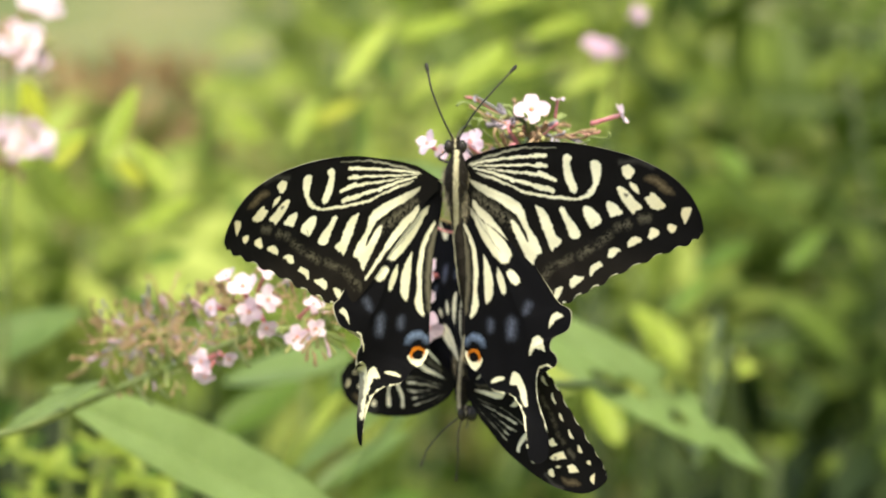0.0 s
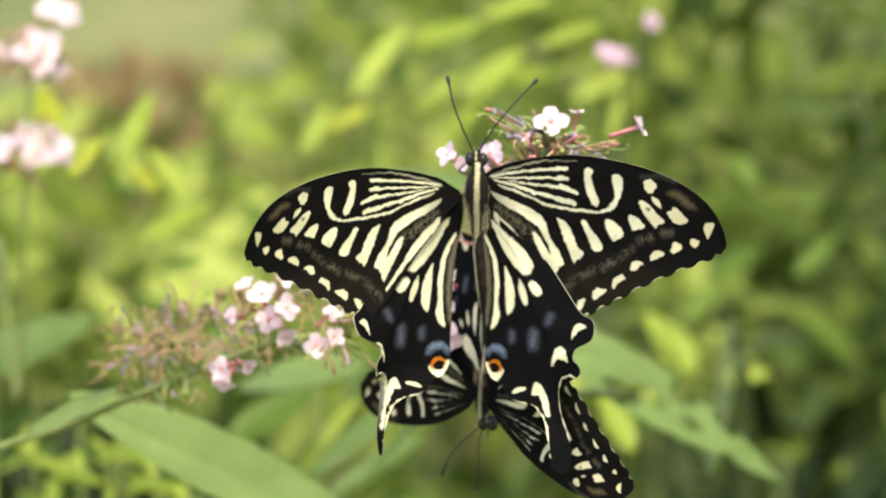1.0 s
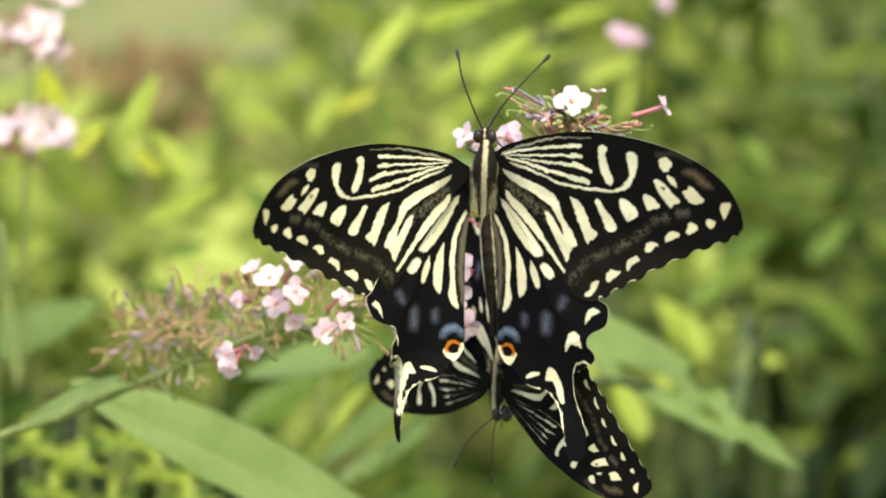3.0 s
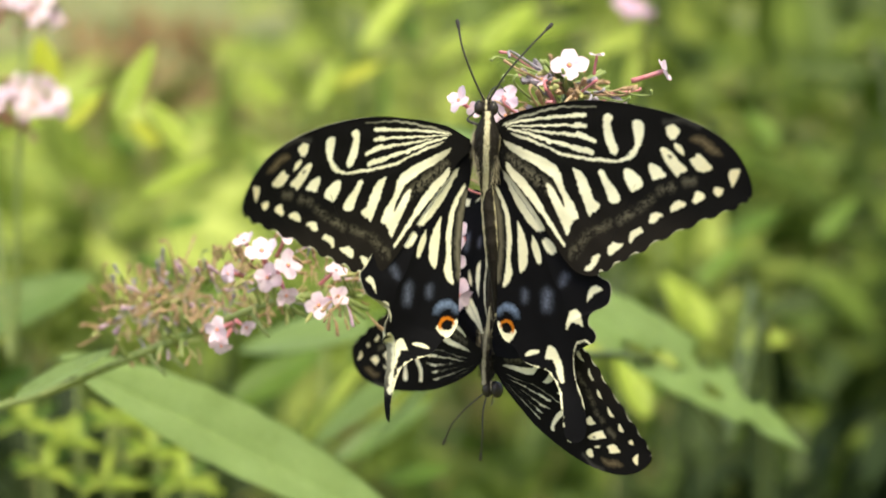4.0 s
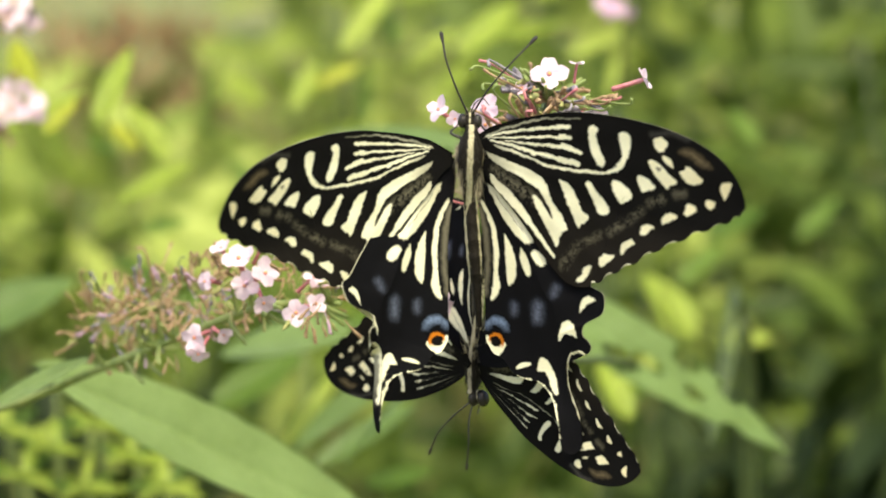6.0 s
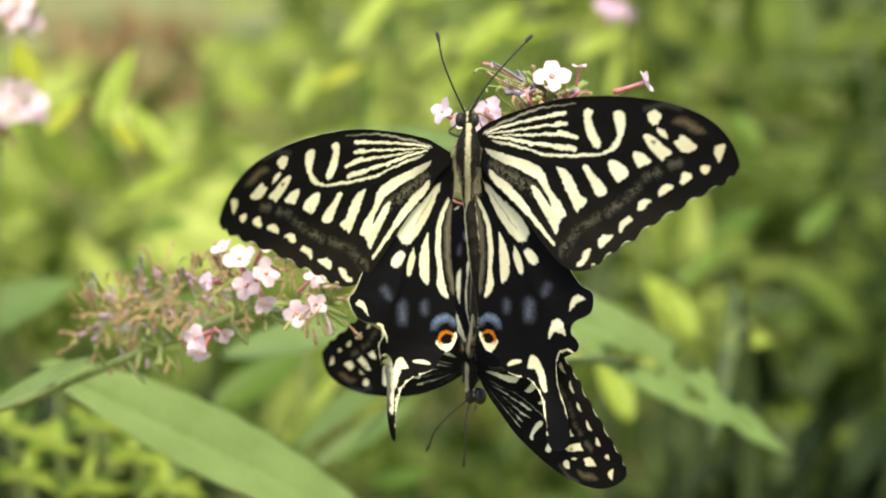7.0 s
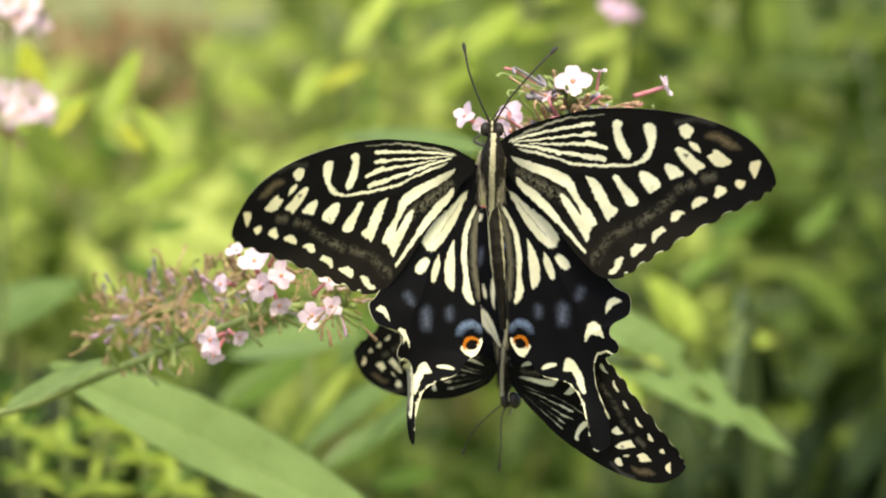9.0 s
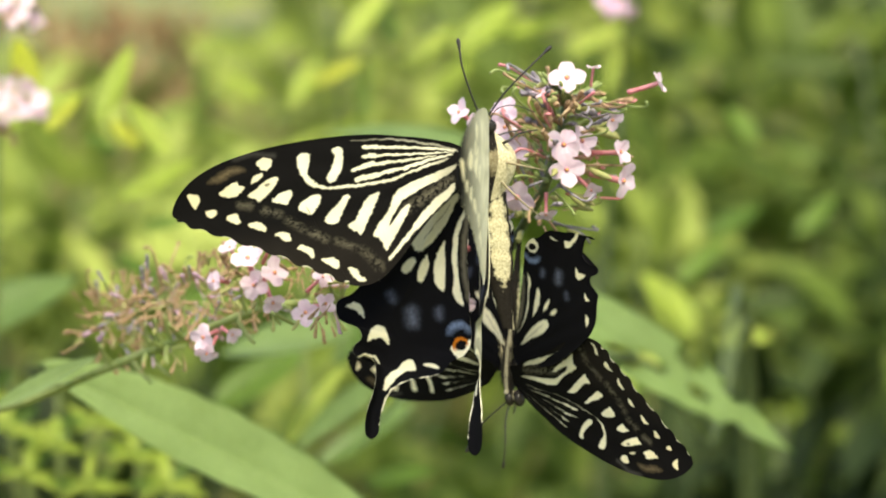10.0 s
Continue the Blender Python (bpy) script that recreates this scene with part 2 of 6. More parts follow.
# Pale markings as outlines, and strokes of scales: start, end, half widths.
FORE_SPOTS = [
    [(46.1, -1.5), (45.4, -1.3), (44.2, -1.6), (43.9, -2.1), (44.2, -3.3), (44.6, -4.0), (45.0, -3.9), (45.5, -2.8)],
    [(40.8, -1.6), (40.0, -0.8), (38.9, 0.1), (37.7, 0.5), (37.4, -0.2), (36.5, -0.5), (36.6, -1.0), (37.7, -1.9), (38.5, -2.3), (40.0, -2.1)],
    [(35.3, -0.1), (35.1, 1.0), (34.4, 1.6), (33.5, 1.7), (33.6, 1.1), (34.5, 0.4)],
    [(34.3, 3.6), (33.8, 4.2), (32.6, 4.5), (31.8, 4.1), (31.7, 3.2), (32.3, 2.4), (32.9, 2.1), (33.6, 2.4)],
    [(36.0, -2.2), (34.5, -0.9), (32.8, 0.4), (31.4, 0.9), (30.8, 0.5), (31.2, -0.3), (32.6, -2.0), (34.2, -3.3), (35.0, -2.8)],
]

FORE_WEDGES = [
    [(32.3, -3.3), (30.6, -2.0), (29.2, -1.6), (28.7, -2.0), (29.1, -3.3), (29.8, -4.3), (30.9, -3.9)],
    [(28.0, -4.7), (27.1, -3.6), (25.7, -3.0), (24.6, -2.7), (24.1, -3.3), (24.5, -4.7), (25.7, -6.1), (26.3, -6.4), (27.4, -5.8)],
    [(24.0, -7.4), (23.1, -6.4), (21.9, -5.1), (20.4, -3.4), (19.8, -3.3), (19.5, -3.8), (20.5, -5.7), (21.5, -7.6), (22.2, -8.4), (23.5, -8.3)],
    [(20.4, -9.0), (19.0, -7.9), (17.5, -5.2), (16.5, -3.9), (14.8, -3.3), (14.6, -3.6), (15.2, -5.1), (16.3, -7.2), (17.4, -9.4), (18.3, -11.0), (18.9, -10.3)],
]

FORE_MOONS = [
    [(43.2, -4.8), (42.6, -4.4), (41.6, -4.4), (41.3, -5.1), (41.7, -5.6), (42.6, -5.6)],
    [(39.8, -6.1), (39.2, -5.4), (38.2, -5.2), (37.7, -5.9), (37.5, -6.8), (38.1, -7.2), (39.0, -6.7)],
    [(36.2, -7.5), (35.8, -7.1), (34.8, -6.9), (33.9, -7.4), (33.4, -8.3), (33.7, -8.8), (34.9, -8.3)],
    [(32.2, -9.7), (31.8, -9.3), (30.9, -9.0), (30.0, -9.4), (29.7, -10.2), (29.9, -10.9), (30.7, -10.6), (31.5, -9.9)],
    [(28.8, -12.3), (28.0, -11.8), (27.0, -12.0), (26.2, -12.8), (26.1, -13.7), (26.4, -14.2), (27.2, -13.4), (27.9, -12.7)],
]

FORE_MOONS_REAR = [
    [(25.0, -14.7), (24.3, -14.4), (23.1, -14.5), (22.4, -15.4), (22.4, -16.3), (23.1, -16.5), (23.9, -15.6)],
    [(21.0, -16.8), (20.2, -16.5), (19.4, -17.3), (19.2, -18.1), (18.3, -19.0), (18.7, -19.4), (19.5, -19.0), (20.1, -18.2)],
    [(22.6, -20.4), (22.0, -19.8), (21.2, -19.9), (21.5, -20.2), (22.3, -20.5)],
]

FORE_FORK = [
    [(1.6, 0.2), (2.7, -0.3), (5.5, -1.1), (9.2, -2.2), (11.5, -3.3), (12.4, -4.5), (13.6, -6.9), (15.2, -9.0), (16.4, -11.0), (15.5, -11.7), (14.9, -13.2), (14.6, -14.3), (13.9, -13.5), (12.8, -11.7), (11.5, -9.6), (10.4, -7.9), (9.8, -6.3), (11.2, -6.8), (12.4, -8.2), (13.6, -9.6), (13.0, -8.4), (12.0, -6.9), (11.1, -5.4), (9.9, -4.8), (8.0, -3.8), (5.2, -2.7), (2.8, -1.5), (1.7, -0.5)],
]

FORE_REAR = [
    [(2.4, -3.4), (5.0, -5.1), (6.9, -6.8), (9.0, -9.0), (10.5, -11.0), (12.1, -12.7), (13.4, -14.5), (14.5, -15.6), (13.9, -15.9), (13.1, -15.1), (11.5, -13.5), (9.5, -11.3), (7.5, -9.5), (5.5, -7.7), (3.5, -5.9), (2.4, -4.5)],
]

FORE_CELL = [
    [(27.6, 4.2), (26.8, 4.9), (25.9, 5.0), (25.4, 4.3), (25.5, 3.0), (25.8, 1.7), (25.9, 0.9), (25.4, 0.1), (24.5, -0.8), (23.2, -1.5), (21.6, -1.6), (19.4, -1.5), (17.1, -1.6), (14.9, -1.4), (12.7, -1.2), (9.9, -0.4), (6.3, 0.7), (3.1, 1.3), (3.0, 0.9), (5.9, 0.1), (9.5, -0.8), (12.3, -1.7), (14.7, -2.0), (17.2, -2.2), (19.9, -2.2), (22.5, -2.2), (24.6, -1.8), (25.9, -1.1), (26.7, 0.1), (27.2, 1.1), (27.6, 2.4)],
    [(21.9, 4.8), (21.2, 5.3), (20.3, 5.4), (19.8, 4.8), (19.8, 3.3), (20.3, 1.6), (21.1, -0.0), (21.7, -0.6), (22.4, -0.9), (23.0, -0.2), (22.6, 0.9), (21.7, 2.7), (21.4, 4.0)],
]

FORE_SMEAR = [
    [(42.5, 0.5), (41.5, 1.5), (39.6, 2.7), (37.7, 3.1), (36.2, 2.4), (38.7, 1.7), (40.3, 0.7)],
]

HIND_CELL = [
    [(1.5, -5.2), (3.0, -6.4), (4.9, -7.9), (6.9, -9.2), (8.5, -10.6), (9.6, -12.1), (9.4, -13.3), (8.9, -14.1), (7.6, -13.7), (5.6, -12.2), (3.6, -9.8), (2.6, -8.4), (1.6, -6.8), (0.8, -5.2)],
]

HIND_BARS = [
    [(4.3, -12.9), (5.1, -13.8), (6.0, -15.6), (6.5, -17.9), (6.6, -19.3), (6.1, -20.5), (5.4, -21.1), (5.0, -20.6), (4.7, -18.6), (4.4, -15.8), (4.2, -13.7)],
    [(7.2, -14.7), (7.9, -15.5), (8.8, -16.7), (9.2, -17.9), (9.2, -19.0), (8.7, -19.3), (8.0, -18.4), (7.4, -17.3), (7.2, -15.6)],
    [(9.5, -15.2), (10.5, -15.2), (11.3, -15.9), (11.6, -16.8), (11.3, -17.4), (10.6, -17.3), (9.8, -16.5), (9.3, -15.6)],
]

HIND_STRIPE = [
    [(0.2, -7.9), (0.9, -9.0), (1.9, -10.6), (2.7, -12.6), (3.3, -15.9), (3.3, -18.7), (3.7, -21.7), (3.0, -23.2), (2.1, -23.9), (2.2, -22.2), (2.5, -19.8), (2.3, -16.0), (1.8, -12.5), (0.8, -10.0), (-0.3, -8.2)],
]

HIND_MOONS = [
    [(20.8, -15.6), (20.0, -16.2), (19.3, -18.6), (20.3, -18.4), (21.3, -17.2)],
    [(20.7, -22.0), (19.9, -21.5), (19.1, -21.4), (18.4, -22.1), (18.2, -23.3), (18.2, -24.3), (18.6, -23.6), (19.2, -22.9), (20.0, -22.3)],
    [(18.6, -28.0), (18.0, -26.8), (17.1, -25.9), (16.2, -25.6), (15.3, -26.1), (14.8, -27.4), (14.8, -28.9), (15.4, -28.3), (16.1, -27.7), (16.9, -27.8), (17.7, -27.7)],
    [(15.3, -37.3), (14.9, -35.5), (14.2, -34.1), (13.4, -32.8), (12.6, -32.1), (11.6, -32.1), (11.1, -32.8), (11.1, -34.0), (11.8, -34.1), (12.7, -34.3), (13.7, -35.8), (14.7, -37.2)],
    [(9.8, -33.3), (9.2, -33.0), (8.1, -33.2), (7.3, -33.9), (7.5, -34.2), (8.8, -33.9)],
]

FORE_LINES = [
    (1.6, 2.4, 4.7, 3.2, 0.14, 0.24), (4.7, 3.2, 8.3, 3.9, 0.24, 0.28), (8.3, 3.9, 11.4, 4.4, 0.28, 0.33),
    (11.4, 4.4, 14.2, 4.75, 0.27, 0.32), (14.4, 4.8, 16.2, 4.9, 0.44, 0.40),
    (1.8, 2.2, 6.1, 2.5, 0.12, 0.22), (6.1, 2.5, 9.8, 2.9, 0.22, 0.25), (9.8, 2.9, 13.0, 3.1, 0.20, 0.30),
    (13.0, 3.1, 14.6, 3.2, 0.22, 0.34), (14.8, 3.25, 16.7, 3.3, 0.48, 0.34),
    (5.0, 1.95, 9.8, 1.75, 0.12, 0.27), (9.8, 1.75, 12.4, 1.7, 0.29, 0.24), (12.5, 1.7, 14.9, 1.75, 0.32, 0.36),
    (15.2, 1.85, 16.8, 1.5, 0.50, 0.52), (16.8, 1.4, 18.6, 0.9, 0.42, 0.29),
]

FORE_LINES_LOW = [
    (2.2, 1.8, 5.3, 1.5, 0.15, 0.27), (5.3, 1.5, 10.2, 0.4, 0.27, 0.39), (10.2, 0.4, 11.4, 0.25, 0.26, 0.36),
    (11.4, 0.25, 13.6, -0.1, 0.42, 0.36), (13.6, -0.1, 14.7, -0.3, 0.28, 0.46), (14.7, -0.3, 16.2, -0.5, 0.54, 0.57),
    (16.2, -0.5, 18.1, -0.8, 0.57, 0.46),
]

FORE_FAINT = [
    (18.5, 6.3, 12.1, 6.0, 0.04, 0.12),
    (12.1, 6.0, 8.2, 5.0, 0.12, 0.20),
    (8.2, 5.0, 4.7, 3.9, 0.20, 0.22),
    (4.7, 3.9, 1.4, 2.4, 0.22, 0.16),
    (10.4, 2.9, 11.1, 2.9, 0.15, 0.15),
]

FORE_DUST = [
    (22.1, -11.6, 19.6, -13.2, 0.49, 0.49),
    (18.2, -13.6, 15.9, -16.9, 0.59, 0.69),
    (37.3, -3.7, 35.8, -4.0, 0.49, 0.49),
    (33.4, -5.0, 31.2, -5.8, 0.59, 0.49),
    (29.6, -7.1, 27.7, -8.7, 0.59, 0.59),
    (26.0, -9.6, 24.2, -10.9, 0.69, 0.59),
    (10.8, -7.2, 6.6, -4.9, 0.80, 1.00),
    (6.6, -4.9, 3.0, -2.7, 1.00, 0.60),
]

FORE_COSTA = [
    (35.0, 5.3, 31.3, 4.8, 0.20, 0.20),
    (37.9, 4.5, 35.0, 5.3, 0.20, 0.20),
]

HIND_BLUE = [
    (13.8, -20.7, 13.5, -21.5, 0.98, 0.98),
    (10.8, -23.8, 10.8, -25.7, 1.47, 1.47),
    (6.4, -24.3, 6.4, -25.0, 1.08, 1.08),
]

HIND_GREY = [
    (-0.4, -9.2, 0.7, -12.4, 0.49, 0.49),
    (0.7, -12.4, 1.4, -17.1, 0.49, 0.49),
    (1.4, -17.1, 1.1, -22.8, 0.49, 0.39),
]

HIND_FRINGE = [
    (20.1, -30.4, 18.8, -30.1, 0.14, 0.19), (18.8, -30.1, 17.3, -30.8, 0.19, 0.18), (17.3, -30.8, 16.6, -32.3, 0.16, 0.14),
    (16.6, -32.3, 17.0, -35.9, 0.14, 0.14), (17.0, -35.9, 18.0, -38.8, 0.14, 0.12), (18.0, -38.8, 18.8, -40.8, 0.12, 0.08),
    (11.4, -35.9, 12.8, -36.4, 0.14, 0.19), (12.8, -36.4, 14.0, -37.4, 0.20, 0.24), (14.0, -37.4, 15.1, -39.1, 0.24, 0.24),
    (15.1, -39.1, 16.0, -41.2, 0.24, 0.24), (16.0, -41.2, 16.7, -44.0, 0.22, 0.09), (10.1, -35.7, 7.5, -35.5, 0.22, 0.19),
    (0.8, -25.5, 0.9, -28.5, 0.09, 0.14), (1.8, -30.8, 2.8, -32.0, 0.28, 0.28), (2.0, -29.7, 2.7, -31.3, 0.23, 0.37),
]

CREAM = np.array((0.87, 0.84, 0.63))
CREAM_TAN = np.array((0.80, 0.70, 0.42))


def strokes(u, v, rows, grow=0.0, soft=0.07):
    """How far each point is covered by any of the round-ended strokes."""
    cover = np.zeros_like(u)
    for a, b, c, d, w0, w1 in rows:
        ex, ey = c - a, d - b
        t = np.clip(((u - a) * ex + (v - b) * ey) / (ex * ex + ey * ey + 1e-9), 0, 1)
        away = np.hypot(u - a - t * ex, v - b - t * ey) - (w0 + (w1 - w0) * t) - grow
        cover = np.maximum(cover, np.clip(0.5 - away / (2 * soft), 0, 1))
    return cover


def patches(u, v, outlines, grow=0.0, soft=0.09):
    """How far each point is covered by any of the closed, rounded outlines."""
    cover = np.zeros_like(u)
    for outline in outlines:
        p = np.array(outline)
        line = smooth_line(np.vstack([p[-2:], p, p[:2]]), 3 * (len(p) + 3) + 1)[3:-6]
        near = (u > p[:, 0].min() - 1) & (u < p[:, 0].max() + 1) & (v > p[:, 1].min() - 1) & (v < p[:, 1].max() + 1)
        x, y = u[near], v[near]
        away, inside = np.full(x.shape, 9.0), np.zeros(x.shape, bool)
        for (a, b), (c, d) in zip(line, np.roll(line, -1, 0)):
            ex, ey = c - a, d - b
            t = np.clip(((x - a) * ex + (y - b) * ey) / (ex * ex + ey * ey + 1e-9), 0, 1)
            away = np.minimum(away, np.hypot(x - a - t * ex, y - b - t * ey))
            inside ^= ((b > y) != (d > y)) & (x < a + (y - b) * ex / (ey if abs(ey) > 1e-9 else 1e-9))
        away = np.where(inside, -away, away) - grow
        cover[near] = np.maximum(cover[near], np.clip(0.5 - away / (2 * soft), 0, 1))
    return cover


def blend(colour, over, cover):
    return colour + (np.asarray(over) - colour) * cover[..., None]


def mottle(u, v, size, seed):
    """Smooth random patches of the given size, 0 to 1."""
    grid = np.random.default_rng(seed).random((96, 96))
    a, b = u / size + 400.0, v / size + 400.0
    i, j = np.floor(a).astype(int), np.floor(b).astype(int)
    fa, fb = a - i, b - j
    fa, fb = fa * fa * (3 - 2 * fa), fb * fb * (3 - 2 * fb)
    low = grid[i % 96, j % 96] * (1 - fa) + grid[(i + 1) % 96, j % 96] * fa
    high = grid[i % 96, (j + 1) % 96] * (1 - fa) + grid[(i + 1) % 96, (j + 1) % 96] * fa
    return low * (1 - fb) + high * fb


def dusting(u, v, rows, seed):
    """Loose pale scales: patches broken up by a coarse and a fine noise."""
    loose = 0.55 * mottle(u, v, 0.9, seed) + 0.75 * mottle(u, v, 0.28, seed + 1)
    return strokes(u, v, rows, -0.15, 0.75) * np.clip(2.6 * (loose - 0.42), 0, 1)


def fore_scales(u, v, s, t, grow):
    out = np.clip(u / 45.0, 0, 1)
    rear = np.clip((-v - 4 - 0.1 * u) / 8, 0, 1)
    c = np.array((0.0068, 0.0064, 0.0062)) + (out * rear)[..., None] * np.array((0.020, 0.016, 0.012))
    c = blend(c, (0.20, 0.155, 0.085), 0.8 * patches(u, v, FORE_SMEAR, -0.15, 0.6) * (0.6 + 0.4 * mottle(u, v, 0.4, 9)))
    c = blend(c, (0.10, 0.095, 0.085), 0.6 * strokes(u, v, FORE_COSTA, 0, 0.5))
    c = blend(c, (0.30, 0.275, 0.19), 0.42 * dusting(u, v, FORE_DUST, 5))
    c = blend(c, CREAM * 0.45, 0.8 * strokes(u, v, FORE_FAINT, grow))
    c = blend(c, CREAM, strokes(u, v, FORE_LINES + FORE_LINES_LOW, grow - 0.05))
    # grey-dusted where the stripes leave the root
    root = np.clip((u - 1.0) / 6.0, 0.35, 1)[..., None]
    pale = CREAM * root + np.array((0.22, 0.21, 0.16)) * (1 - root)
    for outlines in (FORE_FORK, FORE_CELL, FORE_WEDGES):
        c = blend(c, pale, patches(u, v, outlines, grow - 0.08))
    c = blend(c, CREAM * (0.55 + 0.45 * np.clip(u / 9.0, 0, 1))[..., None], patches(u, v, FORE_REAR, grow - 0.08))
    tan = CREAM + (CREAM_TAN - CREAM) * (out**3 * 0.8)[..., None]
    for outlines in (FORE_SPOTS, FORE_MOONS, FORE_MOONS_REAR):
        c = blend(c, tan, patches(u, v, outlines, grow))
    c = blend(c, (0.03, 0.026, 0.018), 0.9 * strokes(u, v, [(32.5, -0.3, 32.9, -0.5, 0.22, 0.28)], 0.0, 0.2))
    c = blend(c, CREAM * 0.8, ((t > 0.988) & (s > 0.5) & (np.cos(2 * math.pi * 9 * (s - 0.5) / 0.5) > 0.1)).astype(float))
    return c


def hind_scales(u, v, s, t, grow):
    c = np.zeros(u.shape + (3,)) + np.array((0.0058, 0.0058, 0.0072))
    loose = 0.45 + 0.35 * mottle(u, v, 1.1, 3) + 0.5 * mottle(u, v, 0.3, 4)
    c = blend(c, (0.32, 0.37, 0.54), np.clip(0.85 * strokes(u, v, HIND_BLUE, -1.2, 1.6) ** 1.6 * loose, 0, 1))
    c = blend(c, (0.17, 0.155, 0.11), 0.85 * strokes(u, v, HIND_GREY, -0.05, 0.35))
    c = blend(c, CREAM, strokes(u, v, HIND_FRINGE, grow))
    for outlines in (HIND_CELL, HIND_BARS, HIND_STRIPE, HIND_MOONS):
        c = blend(c, CREAM * (0.7 + 0.3 * np.clip((-v - 5) / 8, 0, 1))[..., None], patches(u, v, outlines, grow))
    c = blend(c, (0.05, 0.045, 0.03), 0.85 * strokes(u, v, [(2.6, -7.0, 7.6, -12.2, 0.06, 0.05)], 0.0, 0.1))
    # eyespot: a black pupil under a blue arc, orange above, cream below
    eu, ev = u - 3.35, v + 30.3
    far = np.hypot(eu, ev * 0.95)
    c = blend(c, (0.004, 0.004, 0.005), np.clip(4 * (2.1 - np.hypot(eu, ev - 2.0)), 0, 1))
    arc = np.clip(1 - (np.abs(np.hypot(eu * 1.1, ev - 1.5) - 1.95) / 0.95) ** 2, 0, 1) * np.clip((ev - 1.5) / 1.5, 0, 1)
    c = blend(c, (0.26, 0.35, 0.56), np.clip(0.6 * arc * loose, 0, 1))
    c = blend(c, CREAM, patches(u, v, [[(5.1, -30.3), (4.6, -31.6), (3.4, -32.9), (2.0, -32.6), (1.5, -31.2), (1.6, -29.4), (3.2, -30.6)]], grow))
    orange = np.clip(4 * (1.50 - far), 0, 1) * np.clip(1.6 * (ev + 0.25 * eu) + 1.1, 0, 1)
    c = blend(c, np.array((0.54, 0.17, 0.012)) if grow > -0.03 else CREAM * 0.85, orange)
    c = blend(c, (0.006, 0.005, 0.005), np.clip(5 * (1.10 - np.hypot(eu + 0.1, (ev - 0.05) * 1.15)), 0, 1))
    return c


def bent(u, v, h, bend, twist):
    """Curves a flat wing upwards along its length and turns its outer part."""
    th = bend * np.maximum(u, 0) / 45.0
    x = np.where(u > 0, 45.0 / bend * np.sin(th), u) if bend else u
    lift = np.where(u > 0, 45.0 / bend * (1 - np.cos(th)), 0) if bend else 0 * u
    a = twist * u / 45.0
    vv, h = v * np.cos(a) - h * np.sin(a), v * np.sin(a) + h * np.cos(a)
    return np.stack([x - np.sin(th) * h, vv, lift + np.cos(th) * h], -1)


